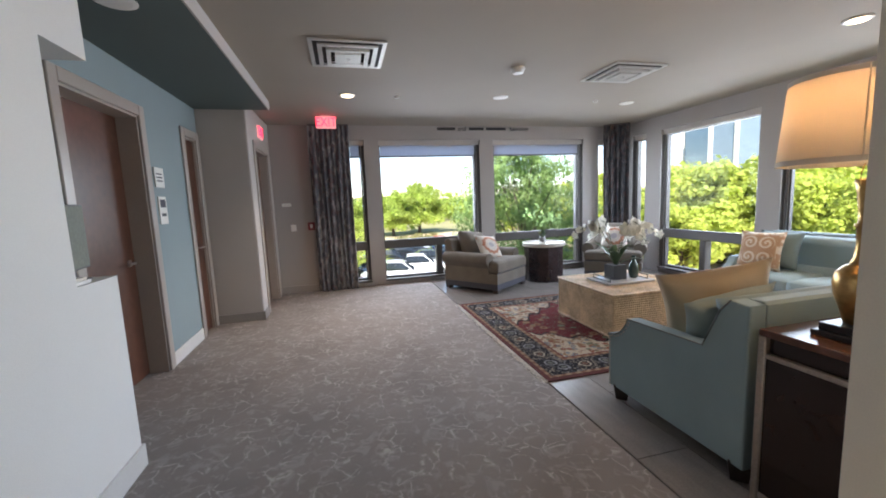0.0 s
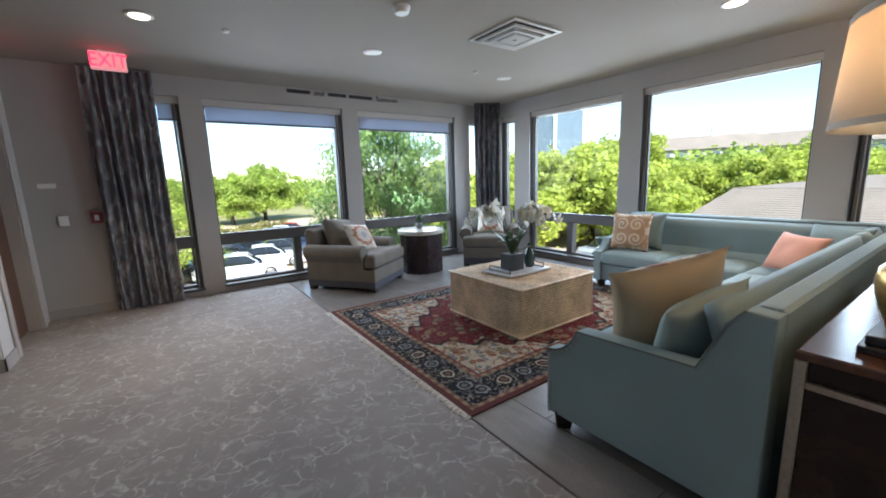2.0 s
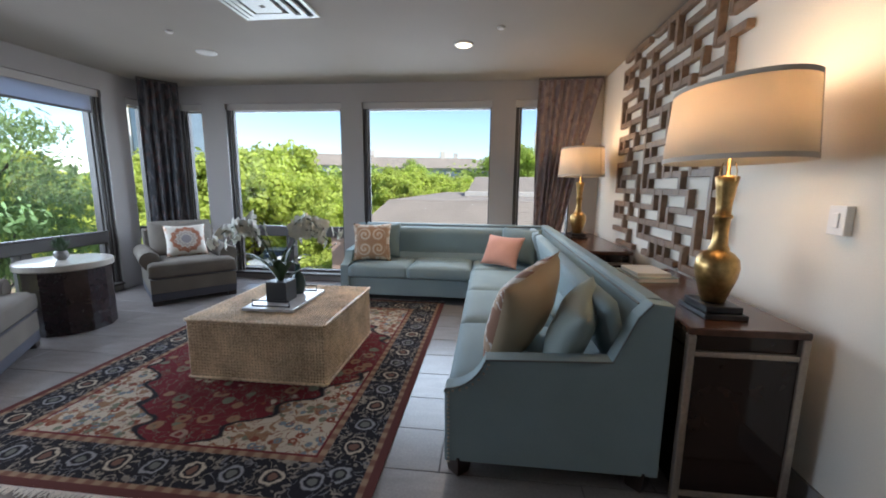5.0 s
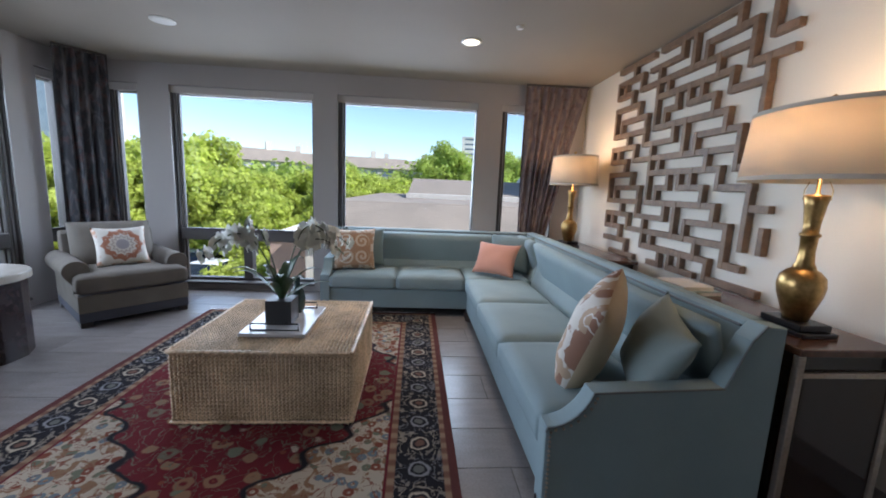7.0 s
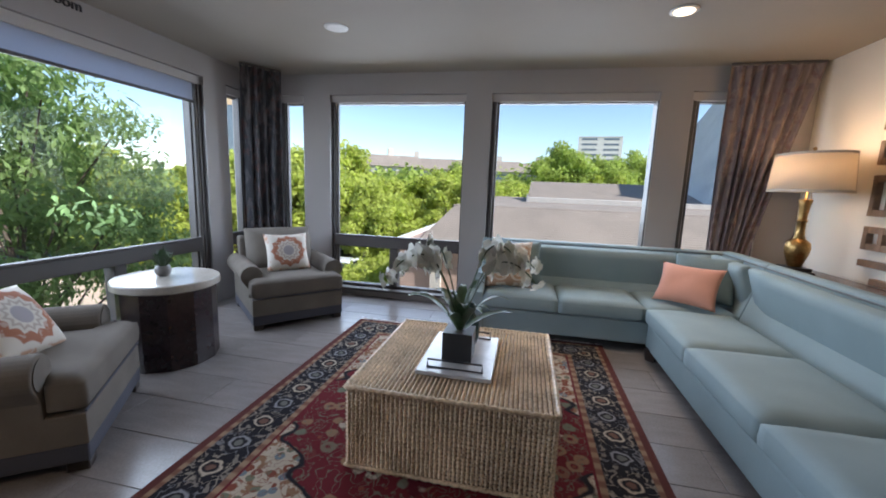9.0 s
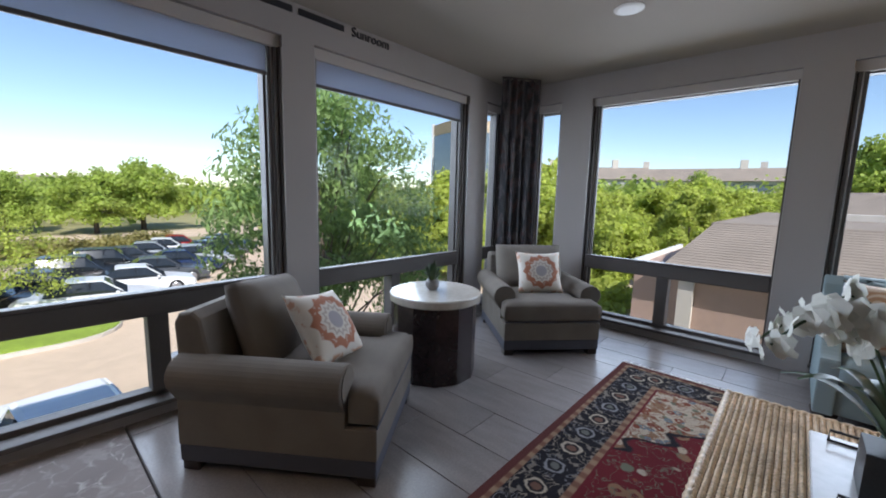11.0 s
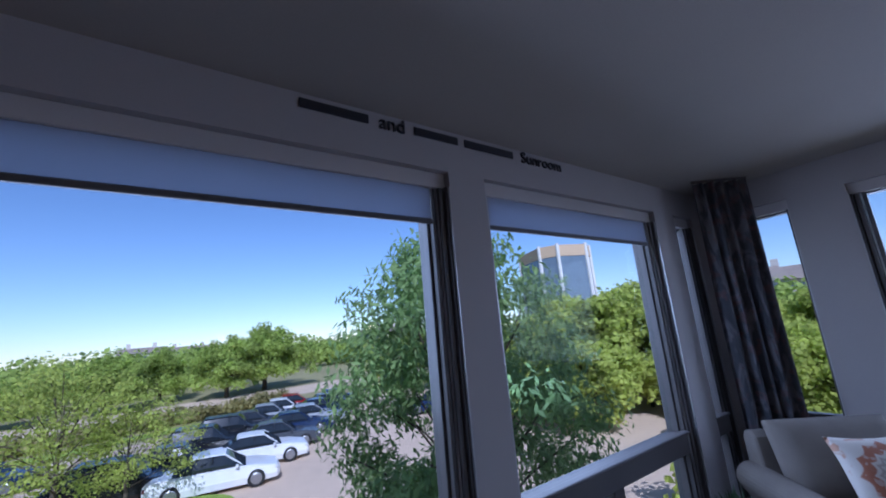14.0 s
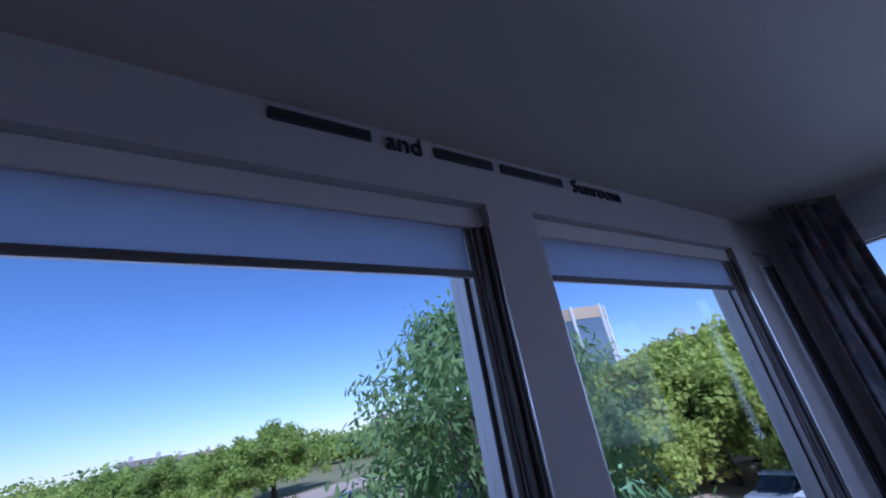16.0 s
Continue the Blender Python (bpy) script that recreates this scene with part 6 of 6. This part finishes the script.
def low_wing():
    h = thing("low_building", "low brown brick wing with tan hip roof beside the windows", "building")
    # front hip roof
    part("wall", boxes([(13.9, 40, -14, 6.9, GZ, -0.3)]), M_pinkwall, h, "tan stucco wall")
    part("bay", box(13.92, 20, 6.9, 8.16, GZ, -0.32), M_pinkwall, h, "flat-roofed tan stucco bay")
    part("coping", boxes([(13.84, 13.98, 6.95, 8.22, -0.32, -0.18), (13.98, 20, 8.10, 8.22, -0.32, -0.18)]), M_white, h, "white metal coping")
    part("stone_base", boxes([(13.80, 13.92, 6.95, 8.24, GZ, -2.0), (13.92, 20, 8.16, 8.24, GZ, -2.0)]), M_stucco, h, "pale stone base course")
    part("stone_corner", boxes([(13.70, 14.1, 6.58, 6.94, GZ, -0.36)]), M_stucco, h)
    part("fascia", boxes([(13.5, 13.56, -14, 7.3, -0.36, -0.14), (13.5, 13.9, 7.24, 7.3, -0.36, -0.14)]), M_stucco, h, "white painted fascia")
    part("soffit", box(13.56, 40, -14, 7.24, -0.34, -0.28), M_stucco, h)
    shingle_rows((13.5, -14, -0.15), (13.5, 7.3, -0.15), (16.4, 6.6, 0.95), (16.4, -14, 0.95), 20, "roof", h)
    shingle_rows((40, 7.3, -0.15), (13.5, 7.3, -0.15), (16.4, 6.6, 0.95), (40, 6.6, 0.95), 14, "roof", h)
    part("roof_deck", box(16.3, 40, -14, 6.7, -0.28, 0.93), M_shingle, h)
    # the higher roof behind, rising to a gable
    part("upper_wall", box(24, 40, -14, 3.9, 0.9, 1.2), M_stucco, h)
    shingle_rows((24, 3.9, 0.93), (24, -14, 0.93), (33.4, -14, 2.35), (33.4, 3.6, 2.3), 24, "upper_roof", h)
    shingle_rows((24.0, 3.9, 0.93), (33.4, 3.6, 2.3), (40, -1, 2.3), (40, -1, 2.2), 6, "upper_roof", h)
    # tall gable of the main house
    bm = extrude([(-5.7, 0.9), (-11.7, 10.4), (-13.9, 6.9), (-13.9, 0.9)], "x", 24.2, 40)
    part("gable", bm, M_slate, h, "grey shingle gable in shade")
    part("barge_board", tube([(24.1, -5.6, 0.9), (24.1, -11.7, 10.6), (24.1, -14, 6.9)], 0.14, 6), M_stucco, h, "pale barge board")


low_wing()


def facade_block(name, label, w, d, h, floors, bays, wallmat, m, glassmat=M_towerglass, roof=False):
    b = thing(name, label, "building", m)
    part("wall", box(-w / 2, w / 2, -d / 2, d / 2, 0, h), wallmat, b)
    fh = h / floors
    for face in ((0, -1), (-1, 0)):
        for i in range(floors):
            z0, z1 = fh * (i + 0.42), fh * (i + 0.80)
            n = bays if face[0] == 0 else max(2, bays * 2 // 3)
            span = w if face[0] == 0 else d
            for k in range(n):
                a = -span / 2 + span * (k + 0.15) / n
                e = -span / 2 + span * (k + 0.85) / n
                bx = box(a, e, -d / 2 - 0.06, -d / 2 + 0.05, z0, z1) if face[0] == 0 else box(-w / 2 - 0.06, -w / 2 + 0.05, a, e, z0, z1)
                part("window_pane", bx, glassmat, b)
    if roof:
        part("roof", extrude([(-d / 2 - 0.6, h), (0, h + d * 0.22), (d / 2 + 0.6, h)], "x", -w / 2 - 0.5, w / 2 + 0.5), M_shingle, b, "tan pitched roof")
        for x in (-w * 0.3, w * 0.25):
            part("chimney", box(x - 0.6, x + 0.6, -0.6, 0.6, h, h + d * 0.22 + 1.6), M_stucco, b, "pale chimney")
    else:
        part("parapet", boxes([(-w / 2 - 0.2, w / 2 + 0.2, -d / 2 - 0.2, d / 2 + 0.2, h, h + 0.5)]), wallmat, b)
    return b


def tower():
    t = thing("office_tower", "faceted glass tower with tan stone crown and corner piers", "building", at(150, 124, GZ, -20))
    w, h = 12.8, 38.6
    pts = [(-w, -w * 0.55), (-w * 0.55, -w), (w * 0.55, -w), (w, -w * 0.55), (w, w), (-w, w)]
    part("glass_wall", extrude(pts, "z", 0, h - 5), M_towerglass, t, "dark reflective glass wall")
    part("crown", extrude([(x * 1.02, y * 1.02) for x, y in pts], "z", h - 5, h), M_tower, t, "tan stone crown")
    for x, y in pts:
        part("corner_pier", extrude([(x + 0.8 * math.cos(a), y + 0.8 * math.sin(a)) for a in [k * math.pi / 4 for k in range(8)]], "z", 0, h + 0.6), M_office, t, "pale stone corner pier")


tower()
facade_block("office_building", "far white office block with ribbon windows", 18, 28, 45, 13, 3, M_office, at(300, -44, GZ - 2, -6))
facade_block("office_building", "far pale office block", 18, 26, 36, 10, 3, M_office, at(300, -98, GZ - 4, -14))
for x, y, tn, w in ((88, 41, 62, 24), (100, 22, 78, 32), (108, 6, 86, 18), (112, 64, 50, 24)):
    facade_block("apartment_house", "far tan apartment house with pitched roof and chimneys", w, 13, 9.6, 3, 9, M_stucco, at(x, y, GZ, -tn), roof=True)
for x, y, s in ((-6, 190, 14), (10, 230, 20), (30, 215, 12), (62, 130, 14)):
    facade_block("far_house", "far pale house among the trees", s, 9, 7.5, 2, 5, M_stucco, at(x, y, GZ, 6), roof=True)

# the house around the sunroom, which shades the ground beside it
tagged(link("main_building_roof", boxes([(-34, 6.6, -30, 8.12, CEIL + 0.21, 3.5)]), M_stucco), "flat roof slab and parapet over the room", "roof", kind="structure")
tagged(link("main_building_base", boxes([(-34, 6.5, -30, 8.0, GZ, -0.26)]), M_brickwall), "brick storey under the room", "wall", kind="structure")


# floor tiles
def floor_tiles():
    """Wood-look tiles laid in staggered rows; each tile is proud of its joints."""
    tw, tl, gap = 0.37, 1.12, 0.005
    shared = {}
    spots = []
    ix = 0
    x = 1.835
    while x < 6.26:
        w = min(tw, 6.27 - x)
        y = 0.90 - (ix % 3) * tl / 3
        while y < 7.78:
            y0, y1 = max(y, 0.905), min(y + tl, 7.78)
            if y1 - y0 > 0.05:
                spots.append((x, y0, w, y1 - y0))
            y += tl
        x += tw
        ix += 1
    for x, y, w, l in spots:
        key = (round(w, 3), round(l, 3))
        if key not in shared:
            bm = box(0, w - gap, 0, l - gap, -0.006, 0.0, 0.0015)
            me = bpy.data.meshes.new("tile")
            bm.to_mesh(me)
            bm.free()
            me.transform(Matrix.Scale(U, 4))
            me.materials.append(M_tile)
            shared[key] = me
        t = new("tile", shared[key])
        t.parent = tile_floor
        t.matrix_basis = at(x, y, 0)


floor_tiles()
